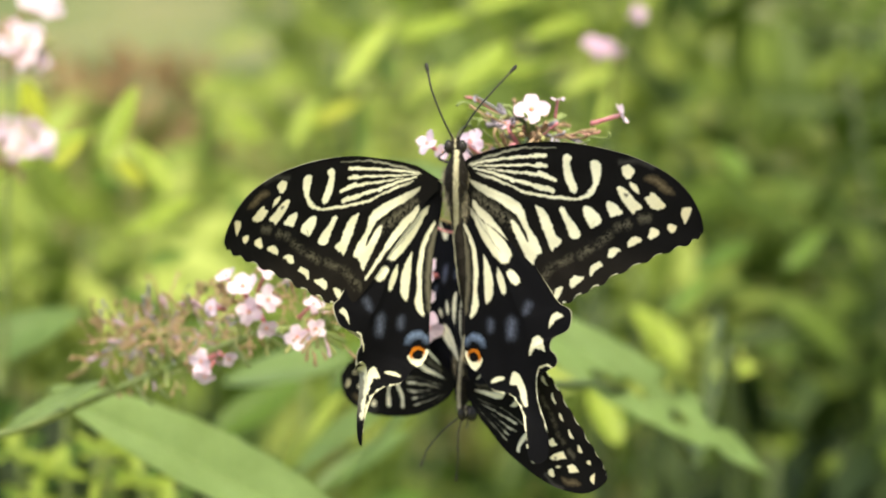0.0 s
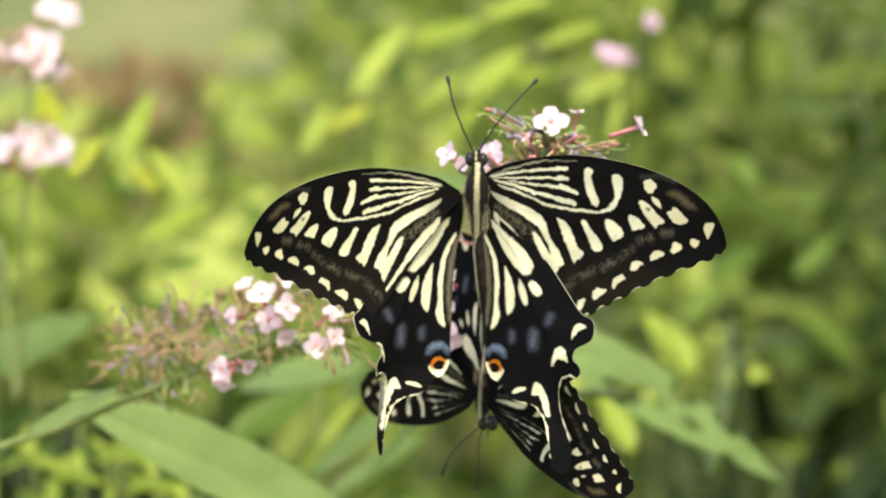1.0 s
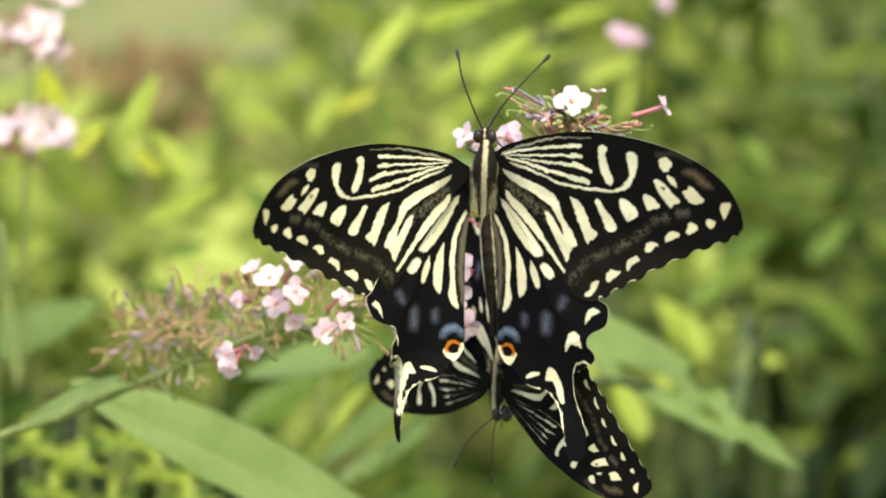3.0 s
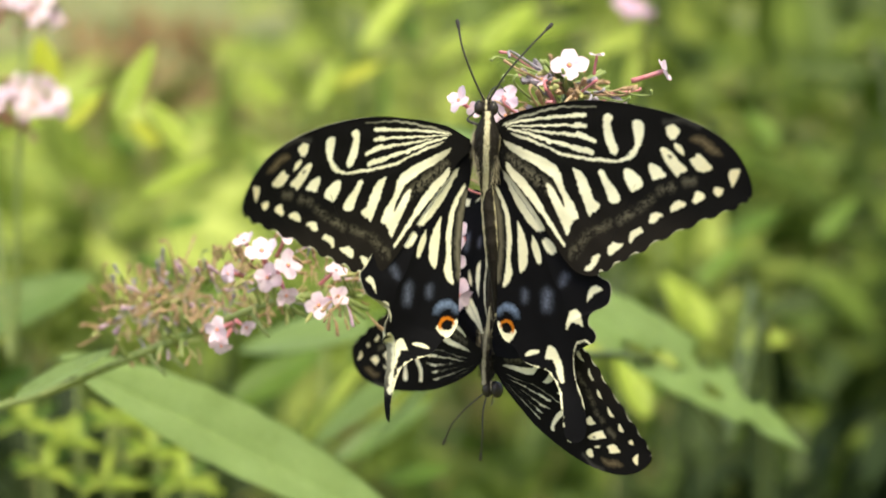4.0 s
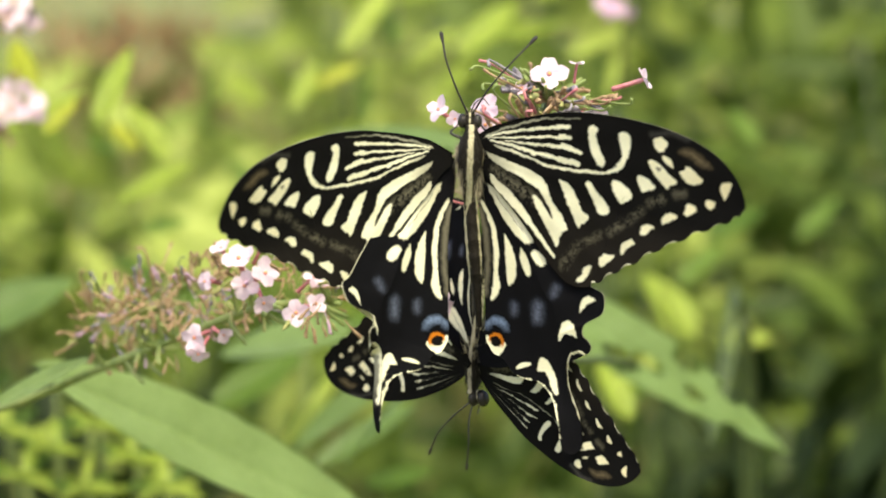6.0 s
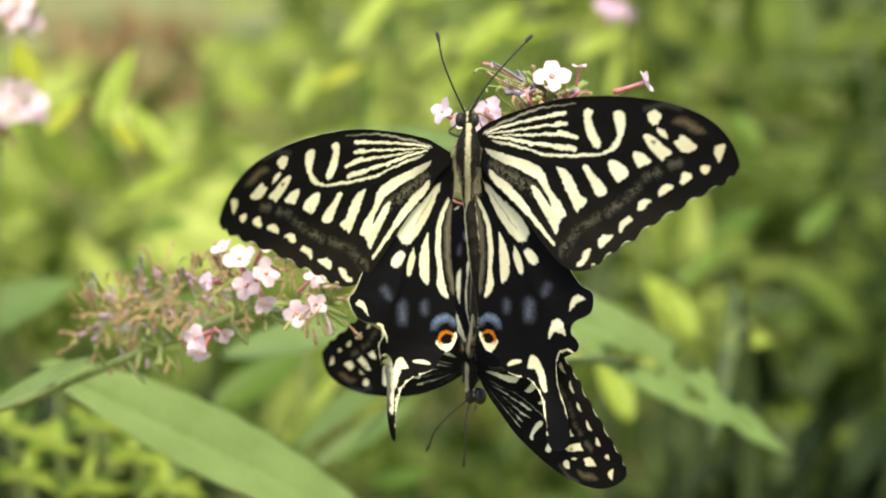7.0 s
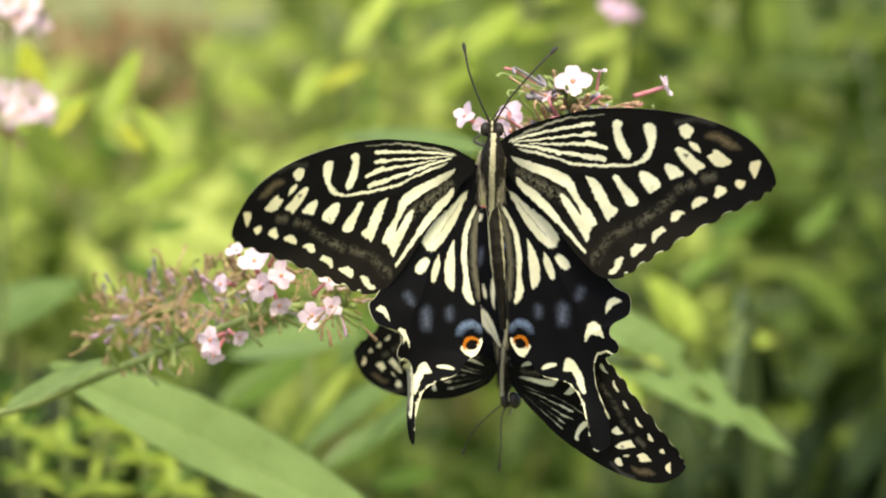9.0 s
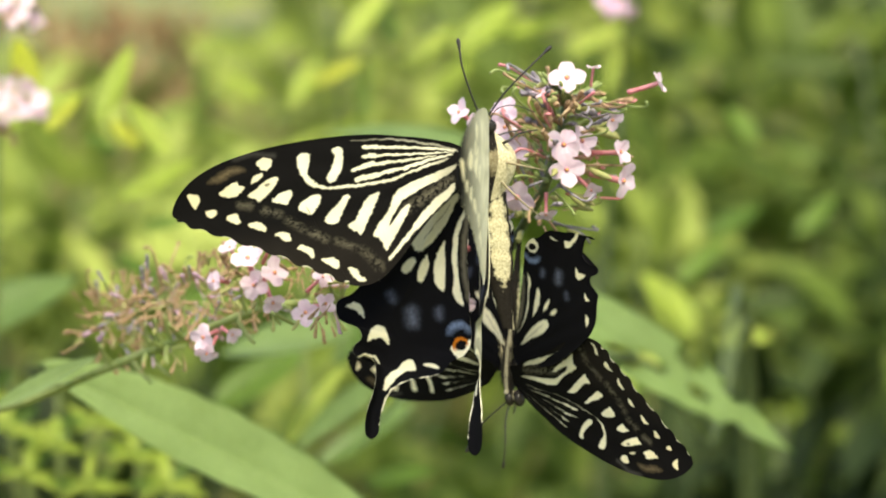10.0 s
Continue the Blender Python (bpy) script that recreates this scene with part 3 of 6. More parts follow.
def wing_mesh(name, rails, n, m, scales, side, scallop, camber, grow=0.0, bend=0.0, twist=0.0, curl=0.0, chord=1.0, tuck=0.0, sway=0.0):
    line = smooth_line(rails, n)
    s, t = np.linspace(0, 1, n), np.linspace(0, 1, m)
    lead, rear = line[:, :2], line[:, 2:].copy()
    if scallop:
        run = np.gradient(rear, axis=0)
        run /= np.linalg.norm(run, axis=1, keepdims=True) + 1e-9
        depth = np.where(s > 0.5, scallop * (0.5 + 0.5 * np.cos(2 * math.pi * 9 * (s - 0.5) / 0.5)), 0) * np.clip((1 - s) * 12, 0, 1)
        rear += np.stack([run[:, 1], -run[:, 0]], 1) * -depth[:, None]
    flat = lead[:, None] * (1 - t)[None, :, None] + rear[:, None] * t[None, :, None]
    u, v = flat[..., 0], flat[..., 1]
    ss, tt = np.broadcast_to(s[:, None], u.shape), np.broadcast_to(t[None, :], u.shape)
    ju = u + rng.normal(0, 0.03, u.shape) + 0.22 * (mottle(u, v, 0.32, 21) - 0.5) + 0.22 * (mottle(u, v, 0.9, 22) - 0.5)
    jv = v + rng.normal(0, 0.03, u.shape) + 0.22 * (mottle(u, v, 0.32, 23) - 0.5) + 0.22 * (mottle(u, v, 0.9, 24) - 0.5)
    # slight arch, and ribs fanning out from the root
    angle = np.arctan2(v, u + 3)
    z = -camber * np.sin(np.pi * tt) * np.sin(np.pi * ss) + 0.05 * np.cos(angle * 34) * np.clip(u / 12, 0, 1)
    # the front of a hindwing is tucked under the forewing
    z = z - tuck * np.clip(1 - tt / 0.4, 0, 1) * np.sin(np.pi * np.clip(ss / 0.42, 0, 1))
    half = 0.035 + 0.10 * np.exp(-tt / 0.02) * (1 - 0.6 * ss)
    xyz = np.empty((2, n, m, 3))
    if curl:
        mid = 0.5 * (lead + rear)[:, None, 0]
        z = z + curl * (u - mid) * np.clip((ss - 0.66) / 0.15, 0, 1)
    drop = np.where(v < -31, -31 + (v + 31) * 0.84, v) if sway else v
    for k, h in ((0, half), (1, -half)):
        xyz[k] = bent(u + sway * np.clip((ss - 0.58) / 0.14, 0, 1), drop * chord, z + h, radians(bend), radians(twist))
    xyz[..., 0] *= side
    rgba = np.ones((2, n, m, 4), np.float32)
    rgba[0, ..., :3] = scales(ju, jv, ss, tt, grow)
    under = scales(ju, jv, ss, tt, grow + (0.3 if grow == 0 else 0.03))
    # the underside is paler, cream near the root
    rgba[1, ..., :3] = blend(under, CREAM, 0.93 * np.clip(2.3 - np.hypot(u, v) / 20.0, 0, 1)) if grow == 0 else under
    ids = np.arange(2 * n * m).reshape(2, n, m)

    def quads(a):
        return np.stack([a[:-1, :-1], a[1:, :-1], a[1:, 1:], a[:-1, 1:]], -1).reshape(-1, 4)

    top, low = quads(ids[0]), quads(ids[1])[:, ::-1]
    ring = np.concatenate([ids[:, :, 0], ids[:, -1, 1:], ids[:, ::-1, -1][:, 1:], ids[:, 0, ::-1][:, 1:]], 1)
    rim = np.stack([ring[0, :-1], ring[1, :-1], ring[1, 1:], ring[0, 1:]], -1)[:, ::-1]
    faces = np.concatenate([top, low, rim])
    if side > 0:
        faces = faces[:, ::-1]
    me = bpy.data.meshes.new(name)
    me.vertices.add(2 * n * m)
    me.vertices.foreach_set("co", (xyz * 0.001).ravel())
    me.loops.add(faces.size)
    me.loops.foreach_set("vertex_index", faces.ravel().astype(np.int32))
    me.polygons.add(len(faces))
    me.polygons.foreach_set("loop_start", np.arange(0, faces.size, 4, dtype=np.int32))
    me.polygons.foreach_set("use_smooth", np.ones(len(faces), bool))
    me.attributes.new("scales", "FLOAT_COLOR", "POINT").data.foreach_set("color", rgba.ravel())
    me.update(calc_edges=True)
    me.validate()
    me.materials.append(WING)
    return me


rng = np.random.default_rng(7)
# the female's wings: the left pair curls more than the right one; the male's are flatter and darker, one tail lost
FEMALE_WINGS = {
    ("forewing", -1): wing_mesh("forewing", FORE_RAILS, 400, 250, fore_scales, -1, 0.5, 0.3, bend=30, twist=12, chord=0.9),
    ("forewing", 1): wing_mesh("forewing", FORE_RAILS, 400, 250, fore_scales, 1, 0.5, 0.3, bend=12),
    ("hindwing", -1): wing_mesh("hindwing", HIND_RAILS, 420, 170, hind_scales, -1, 0.0, 2.5, bend=75, curl=0.4, tuck=3.9, sway=1.2),
    ("hindwing", 1): wing_mesh("hindwing", HIND_RAILS, 420, 170, hind_scales, 1, 0.0, 0.5, bend=12, curl=-0.9, tuck=2.0),
}
# the male's hindwing shows its whole front edge
HIND_FRONT = [(0.7, -0.0), (7.0, -1.5), (13.0, -4.5), (18.0, -9.0), (21.4, -13.4), (22.8, -17.0), (22.5, -20.0)]
HIND_BROAD = [(*f, c, d) for f, (a, b, c, d) in zip(HIND_FRONT, HIND_RAILS)] + HIND_RAILS[7:]
HIND_SHORT = [(a, max(b, -35.2 - 0.04 * k), c, max(d, -35.6 - 0.04 * k)) for k, (a, b, c, d) in enumerate(HIND_BROAD)]
MALE_WINGS = {
    ("forewing", -1): wing_mesh("forewing", FORE_RAILS, 320, 200, fore_scales, -1, 0.5, 0.3, grow=-0.22, twist=20, chord=0.85),
    ("forewing", 1): wing_mesh("forewing", FORE_RAILS, 320, 200, fore_scales, 1, 0.5, 0.3, grow=-0.22, twist=20, chord=0.9),
    ("hindwing", -1): wing_mesh("hindwing", HIND_SHORT, 320, 140, hind_scales, -1, 0.0, 0.4, grow=-0.26, twist=20, chord=0.85),
    ("hindwing", 1): wing_mesh("hindwing", HIND_SHORT, 320, 140, hind_scales, 1, 0.0, 0.4, grow=-0.26),
}


def hairs_bm(count, length, place):
    bm = bmesh.new()
    for _ in range(count):
        p, along = place()
        along = (along + Vector(rng.normal(0, 0.25, 3))).normalized()
        w = along.orthogonal().normalized() * 0.00003
        tip = p + along * length * rng.uniform(0.6, 1.3)
        a, b, c = bm.verts.new(p - w), bm.verts.new(p + w), bm.verts.new(tip)
        bm.faces.new((a, b, c))
    return bm


def butterfly(name, label, plump, antennae, meshes, eyes=1.0, furry=1.0, deep=1.0, aside=0.0, lean=0.0, coat=THORAX):
    """Head towards +y, back towards +z, wings keyed on their roots."""
    ob = thing(name, label, "butterfly", "mating butterflies")
    w, d = plump, deep
    body = []
    body.append(part("thorax", lathe_bm([(-0.0112, 0.0003, 0.0008 * d, -0.0022), (-0.0094, 0.0006 * w, 0.0013 * d, -0.0021), (-0.0076, 0.0009 * w, 0.0020 * d, -0.0020), (-0.0058, 0.0013 * w, 0.0028 * d, -0.0019), (-0.0042, 0.0017 * w, 0.0037 * d, -0.0019), (-0.0022, 0.0022 * w, 0.0045 * d, -0.0020), (0.0000, 0.0024 * w, 0.0048 * d, -0.0019), (0.0018, 0.0018 * w, 0.0042 * d, -0.0016), (0.0034, 0.0011 * w, 0.0027 * d, -0.0008), (0.0044, 0.0010, 0.0014, -0.0003)]), coat, ob, "furred black and cream thorax"))
    stations = []
    for k in range(25):
        f = k / 24
        fat = (0.0015 + 0.0005 * math.sin(math.pi * min(1, f * 1.3))) * (1 - 0.5 * max(0, f - 0.55) / 0.45) * w
        fat *= 1 + 0.04 * math.cos(2 * math.pi * 8 * f)
        stations.append((-0.0055 - 0.0225 * f, fat * 0.62, fat * 1.5 * d, -0.0030 - 0.0030 * f * f))
    body.append(part("abdomen", lathe_bm(stations, 18, 90), ABDOMEN, ob, "black-striped cream abdomen"))
    body[1].matrix_local = pose(0, -0.0055, 0, 0, 0, lean) @ pose(0, 0.0055, 0)
    body[1].location.x += aside
    body[0].location.x = aside
    antenna_pair = []
    part("head", lathe_bm([(0.0036, 0.0006, 0.0009, -0.0008), (0.0042, 0.0011, 0.0013, -0.0009), (0.0052, 0.0011, 0.0013, -0.0010), (0.0060, 0.0007, 0.0009, -0.0011), (0.0064, 0.0002, 0.0003, -0.0011)], 16, 20), HEAD_SCALES, ob)
    for s in (-1, 1):
        bm = bmesh.new()
        bmesh.ops.create_uvsphere(bm, u_segments=16, v_segments=12, radius=0.00108 * eyes, matrix=pose(s * (0.00085 + 0.0003 * (2 - eyes)), 0.0050 + 0.0008 * (eyes - 1), -0.0006) @ Matrix.Diagonal((0.75, 1.1, 1.1, 1)))
        part("compound_eye", bm, EYE, ob, "glossy black compound eye")
        part("palp", tube_bm([(s * 0.0004, 0.0056, -0.0011), (s * 0.00055, 0.0064, -0.0006), (s * 0.0005, 0.0069, -0.0001)], [0.00026, 0.00028, 0.0001], 10, 8), LEG, ob)
        rows = antennae[s]
        ant = part("antenna", tube_bm(rows, [0.00018, 0.00016, 0.00016, 0.00018], 24, 6), HORN, ob, "thin clubbed black antenna")
        antenna_pair.append(ant)
        end, before = Vector(rows[-1]), Vector(rows[-2])
        run = (end - before).normalized()
        part("club", tube_bm([end - run * 0.0002, end + run * 0.0006, end + run * 0.0014, end + run * 0.0018], [0.00014, 0.0003, 0.00034, 0.00012], 10, 8), HORN, ant)
        for k, (y, reach, back) in enumerate(((0.0022, 0.0026, 0.003), (-0.0004, 0.006, -0.001), (-0.003, 0.006, -0.006))):
            part("leg", tube_bm([(s * 0.0008, y, -0.0030), (s * 0.003, y + back * 0.3, -0.0036), (s * reach * 0.8, y + back * 0.7, -0.006), (s * reach * 0.7, y + back, -0.0098)], [0.0003, 0.0002, 0.00015, 0.0001], 14, 6), LEG if k else HORN, ob)
    part("proboscis", tube_bm([(0, 0.0062, -0.0012), (0.0008, 0.0080, -0.002), (0.002, 0.0088, -0.0045), (0.003, 0.0080, -0.008)], [0.00014, 0.0001, 0.00008], 18, 6), HORN, ob)

    def on_thorax():
        a, y = rng.uniform(0.05, math.pi - 0.05), rng.uniform(-0.0058, 0.0035)
        r = 0.0023 * w * math.sqrt(max(0.1, 1 - (y / 0.0066) ** 2))
        side = Vector((math.cos(a), 0, math.sin(a)))
        return Vector((aside + r * math.cos(a), y, -0.0018 + 0.0046 * d * math.sqrt(max(0.1, 1 - (y / 0.0066) ** 2)) * math.sin(a))), Vector((side.x * 0.5, -0.8, side.z * 0.35))

    def on_flank():
        p, along = on_thorax()
        while abs(p.x - aside) < 0.0020 * w:
            p, along = on_thorax()
        return p, along

    def on_rear():
        side = rng.choice((-1, 1))
        p = Vector((aside + side * rng.uniform(0.0008, 0.0020) * w, rng.uniform(-0.0066, -0.0020), rng.uniform(-0.0004, 0.0014)))
        return p, Vector((side * 0.12, -0.95, 0.10))

    part("long_fur", hairs_bm(int(260 * furry), 0.0019, on_rear), FUR_TAN, ob, "long pale hairs over the wing roots")
    part("fur", hairs_bm(int(110 * furry), 0.0010, on_flank), FUR_TAN, ob, "pale thorax fur")
    part("dark_fur", hairs_bm(330, 0.0010, on_thorax), FUR_DARK, ob, "dark thorax fur")
    wings = {}
    for s, word in ((-1, "left"), (1, "right")):
        for kind in ("hindwing", "forewing"):
            o = link(kind, meshes[kind, s], None, ob, "black and cream striped forewing" if kind == "forewing" else "tailed black hindwing with an orange eyespot")
            o.location = (s * 0.0016, 0, 0)
            wings[kind, word] = o
    return ob, wings, antenna_pair


female, female_wings, female_antennae = butterfly("butterfly", "black and cream striped swallowtail butterfly with spread wings on the flowers", 1.0, {
    -1: [(-0.0004, 0.0062, -0.0001), (-0.0022, 0.0098, 0.0012), (-0.0040, 0.0142, 0.0018), (-0.0047, 0.0172, 0.0015)],
    1: [(0.0004, 0.0062, -0.0001), (0.0030, 0.0104, 0.0012), (0.0064, 0.0145, 0.0018), (0.0090, 0.0174, 0.0015)]}, FEMALE_WINGS, aside=0.0003, lean=6.5)
male, male_wings, _ = butterfly("butterfly", "smaller dark swallowtail butterfly hanging head down below its mate", 0.80, {
    -1: [(0.0010, 0.0062, -0.0001), (0.0013, 0.0098, 0.0012), (0.0012, 0.0146, 0.0015), (0.0018, 0.0180, 0.0008)],
    1: [(0.0018, 0.0062, -0.0001), (0.0048, 0.0090, 0.0012), (0.0079, 0.0124, 0.0015), (0.0096, 0.0154, 0.0008)]}, MALE_WINGS, 1.4, 0.25, deep=0.6, aside=0.0014, coat=THORAX_DARK)
male.scale = (0.83, 0.83, 0.83)


# ---------------------------------------------------------------- flowers
def corolla_mesh(seed, radius=0.0031, mat=None):
    """Four broad round lobes round a small throat, each a little raised or bent back."""
    r = random.Random(seed)
    bm = bmesh.new()
    rings, n = [], 56
    lobes = [(r.uniform(0.82, 1.12), r.uniform(-0.45, 0.50), r.uniform(-0.5, 0.5)) for _ in range(4)]
    for k in range(8):
        f = 0.10 + 0.90 * k / 7
        ring = []
        for j in range(n):
            a = 2 * math.pi * j / n
            q = int(((a + math.pi / 4) % (2 * math.pi)) / (math.pi / 2)) % 4
            off = (a + math.pi / 4) % (math.pi / 2) - math.pi / 4
            size, bend, tilt = lobes[q]
            c, w = 0.54 * size, 0.46
            reach = c * math.cos(off) + math.sqrt(max(0.04, w * w - (c * math.sin(off)) ** 2))
            reach *= 1 + 0.03 * math.sin(11 * a + seed)
            notch = abs(off) / (math.pi / 4)
            d = radius * reach * f
            z = radius * f * f * (bend * (1 - notch**2) + tilt * off * (1 - notch) - 0.10 * (1 - notch) ** 2) - 0.10 * radius * (1 - f) ** 2
            ring.append(bm.verts.new((d * math.cos(a), d * math.sin(a), z)))
        rings.append(ring)
    for p, q in zip(rings, rings[1:]):
        for j in range(n):
            bm.faces.new((p[j], q[j], q[(j + 1) % n], p[(j + 1) % n]))
    return finish(bm, "corolla", mat or PETAL)


def tube_mesh():
    return finish(tube_bm([(0, 0, 0.00005), (0, 0, -0.0012), (0.0003, 0, -0.004), (0.0006, 0.0002, -0.0075)], [0.00042, 0.00058, 0.0005, 0.00062], 14, 10), "tube", TUBE)


def throat_mesh():
    bm = bmesh.new()
    bmesh.ops.create_cone(bm, cap_ends=True, segments=14, radius1=0.00034, radius2=0.00018, depth=0.0003, matrix=pose(0, 0, 0.00002))
    return finish(bm, "throat", THROAT)


COROLLAS = [corolla_mesh(k) for k in range(5)]
MAUVE_COROLLAS = [corolla_mesh(k + 20, mat=MAUVE) for k in range(5)]
TUBE_MESH, THROAT_MESH = tube_mesh(), throat_mesh()


def spent_mesh(seed, mat):
    """A shrivelled floret on its thin stalk: a short crumpled tube ending in a ragged knob."""
    r = random.Random(seed)
    a, b = r.uniform(-0.0008, 0.0008), r.uniform(-0.0008, 0.0008)
    bm = tube_bm([(0, 0, -0.0032), (0, 0, -0.0008), (a * 0.3, b * 0.3, 0.001), (a, b, 0.0026), (a * 1.6, b * 1.6, 0.0036)], [0.0002, 0.0002, 0.0005, 0.00042, 0.0006], 14, 7)
    bmesh.ops.create_uvsphere(bm, u_segments=9, v_segments=6, radius=0.00085, matrix=Matrix.Translation((a * 1.7, b * 1.7, 0.0040)) @ Matrix.Diagonal((0.8, 0.6, 1.1, 1)))
    for v in bm.verts:
        if v.co.z > 0:
            v.co += Vector((r.uniform(-1, 1), r.uniform(-1, 1), r.uniform(-1, 1))) * 0.00026
    return finish(bm, "spent_floret", mat)


def calyx_mesh(seed):
    r = random.Random(seed)
    bm = tube_bm([(0, 0, 0), (0, 0, 0.0012), (r.uniform(-3e-4, 3e-4), 0, 0.0026), (r.uniform(-6e-4, 6e-4), 0, 0.0036)], [0.00028, 0.0005, 0.00048, 0.00015], 10, 8)
    return finish(bm, "calyx", CALYX)


SPENTS = [spent_mesh(k, SPENT) for k in range(4)] + [spent_mesh(k + 9, SPENT_GREY) for k in range(2)]
CALYCES = [calyx_mesh(k) for k in range(3)]
SPENT_MIX = 3 * SPENTS[:4] + SPENTS[4:] + [spent_mesh(30, CALYX), spent_mesh(40, MAUVE), spent_mesh(41, MAUVE)]


def toward(p, facing, spin=0.0, size=1.0):
    """A pose at p whose z axis points along facing."""
    q = Vector(facing).normalized().to_track_quat("Z", "Y").to_matrix().to_4x4()
    return Matrix.Translation(p) @ q @ pose(0, 0, 0, 0, 0, spin) @ Matrix.Scale(size, 4)


def floret(parent, p, facing, size=1.0, seed=0, kinds=None):
    ob = link("floret", (kinds or COROLLAS)[seed % 5], None, parent)
    ob.matrix_local = toward(p, facing, 37.0 * seed, size)
    link("tube", TUBE_MESH, None, ob)
    link("throat", THROAT_MESH, None, ob)
    return ob


def small_parts(parent, axis, count, spread, meshes, name, seed, droop=0.0, size=(0.8, 1.25), first=0.0):
    """Small florets all round a flower axis, pointing outwards and along it."""
    r = random.Random(seed)
    line = smooth_line(axis, 60)
    for _ in range(count):
        i = int(r.uniform(first, 0.97) * 58)
        run = Vector(line[i + 1] - line[i]).normalized()
        out = run.orthogonal().normalized()
        out.rotate(Matrix.Rotation(r.uniform(0, 2 * math.pi), 3, run))
        d = spread * r.uniform(0.15, 1.0)
        ob = link(name, r.choice(meshes), None, parent)
        ob.matrix_local = toward(Vector(line[i]) + out * d, out + run * r.uniform(-0.2, 0.8) + Vector((0, 0, -droop)), r.uniform(0, 360), r.uniform(*size))


def side_twigs(parent, axis, count, spread, seed, first=0.0):
    r = random.Random(seed)
    line = smooth_line(axis, 60)
    for _ in range(count):
        i = int(r.uniform(first, 0.95) * 58)
        run = Vector(line[i + 1] - line[i]).normalized()
        out = run.orthogonal().normalized()
        out.rotate(Matrix.Rotation(r.uniform(0, 2 * math.pi), 3, run))
        p = Vector(line[i])
        part("side_twig", tube_bm([p, p + out * spread * 0.4 + run * 0.001, p + out * spread * 0.8 + run * 0.003], [0.0006, 0.00045, 0.0003], 7, 6), STALK, parent)


def leaf_bm(length, width, fold=0.15, droop=0.12, wave=0.0, rows=22, cols=8, holes=()):
    """A lance-shaped leaf along +y, face up +z, with a sunken midrib and side veins."""
    bm = bmesh.new()
    grid = []
    for i in range(rows + 1):
        s = i / rows
        half = 0.5 * width * (max(s, 1e-4) ** 0.62 * (1 - s) ** 0.85) / 0.5216 * (1 + 0.025 * math.sin(s * 60))
        line = []
        for j in range(-cols, cols + 1):
            f = j / cols
            x = half * f
            vein = 0.03 * width * abs(math.sin(math.pi * (7 * s - abs(f) * 1.3))) * abs(f) * (1 - abs(f)) * (1 - s)
            z = fold * abs(x) - droop * length * s * s + wave * width * math.sin(7 * s + 2 * f) * abs(f) + vein - 0.012 * width * math.exp(-((f / 0.12) ** 2))
            line.append(bm.verts.new((x, length * s, z)))
        grid.append(line)
    for i, (a, b) in enumerate(zip(grid, grid[1:])):
        for j in range(2 * cols):
            s, f = (i + 0.5) / rows, (j + 0.5) / cols - 1
            if any(((s - hs) / hl) ** 2 + ((f - hf) / hw) ** 2 < 1 for hs, hf, hl, hw in holes):
                continue
            bm.faces.new((a[j], a[j + 1], b[j + 1], b[j]))
    for v in [v for v in bm.verts if not v.link_faces]:
        bm.verts.remove(v)
    bmesh.ops.solidify(bm, geom=bm.faces[:], thickness=0.00035)
    return bm


def leaf_pose(base, tip, face):
    y = (Vector(tip) - Vector(base)).normalized()
    z = Vector(face)
    z = (z - y * z.dot(y)).normalized()
    m = Matrix((y.cross(z), y, z)).transposed().to_4x4()
    m.translation = base
    return m


def leaf(parent, base, tip, width, mat, face=(0, -0.6, 0.8), fold=0.15, droop=0.12, wave=0.0, holes=(), label="", fine=False):
    length = (Vector(tip) - Vector(base)).length
    ob = part("leaf", leaf_bm(length, width, fold, droop, wave, 44 if fine else 20, 14 if fine else 6, holes), mat, parent, label)
    ob.matrix_local = leaf_pose(base, tip, face)
    return ob


def to_ground(p):
    """The bed's point below p on the ground."""
    w = BED @ Vector(p)
    return tuple(BED.inverted() @ Vector((w.x, w.y, 0.0)))


# ---- the flower head on which the butterflies sit: x, y, z and facing, in millimetres round its middle
HEAD_AT = Vector((0.0138, 0.0265, 0.0123))
head_plant = thing("butterfly_bush", "arching butterfly bush stem with a pale pink flower head", "flower", "butterfly bush flowers", BED)
head_plant_axis = [HEAD_AT + Vector(p) for p in ((-0.012, 0.034, -0.036), (-0.006, 0.022, -0.020), (0.001, 0.006, -0.006), (0.004, 0.005, 0.006), (0.005, 0.004, 0.011))]
HEAD_OPEN = [
    (4.0, 0.0, 11.4, 0.05, -1.0, 0.35, 1.0), (19.2, 1.0, 10.6, 0.9, -0.2, 0.35, 0.75), (-13.7, 2.0, 5.8, -0.55, -0.7, 0.5, 0.72), (-11.0, 1.5, 4.2, -0.3, -0.9, -0.1, 0.5),
    (-6.4, 2.0, 6.0, -0.3, -0.9, 0.4, 0.95), (-6.2, 0.0, 3.2, -0.2, -1.0, 0.1, 0.75), (-0.4, 1.0, 9.2, -0.5, -0.4, 0.7, 0.7),
    (8.6, 3.0, 13.2, 0.2, -0.3, 1.0, 0.45), (11.6, 1.0, 4.4, 0.6, -0.7, -0.3, 0.75), (3.4, -3.0, 0.3, 0.0, -1.0, 0.1, 1.0),
    (3.9, -3.5, -3.8, 0.1, -1.0, -0.1, 0.95), (13.0, 0.0, -0.8, 0.85, -0.6, 0.1, 0.8),
]
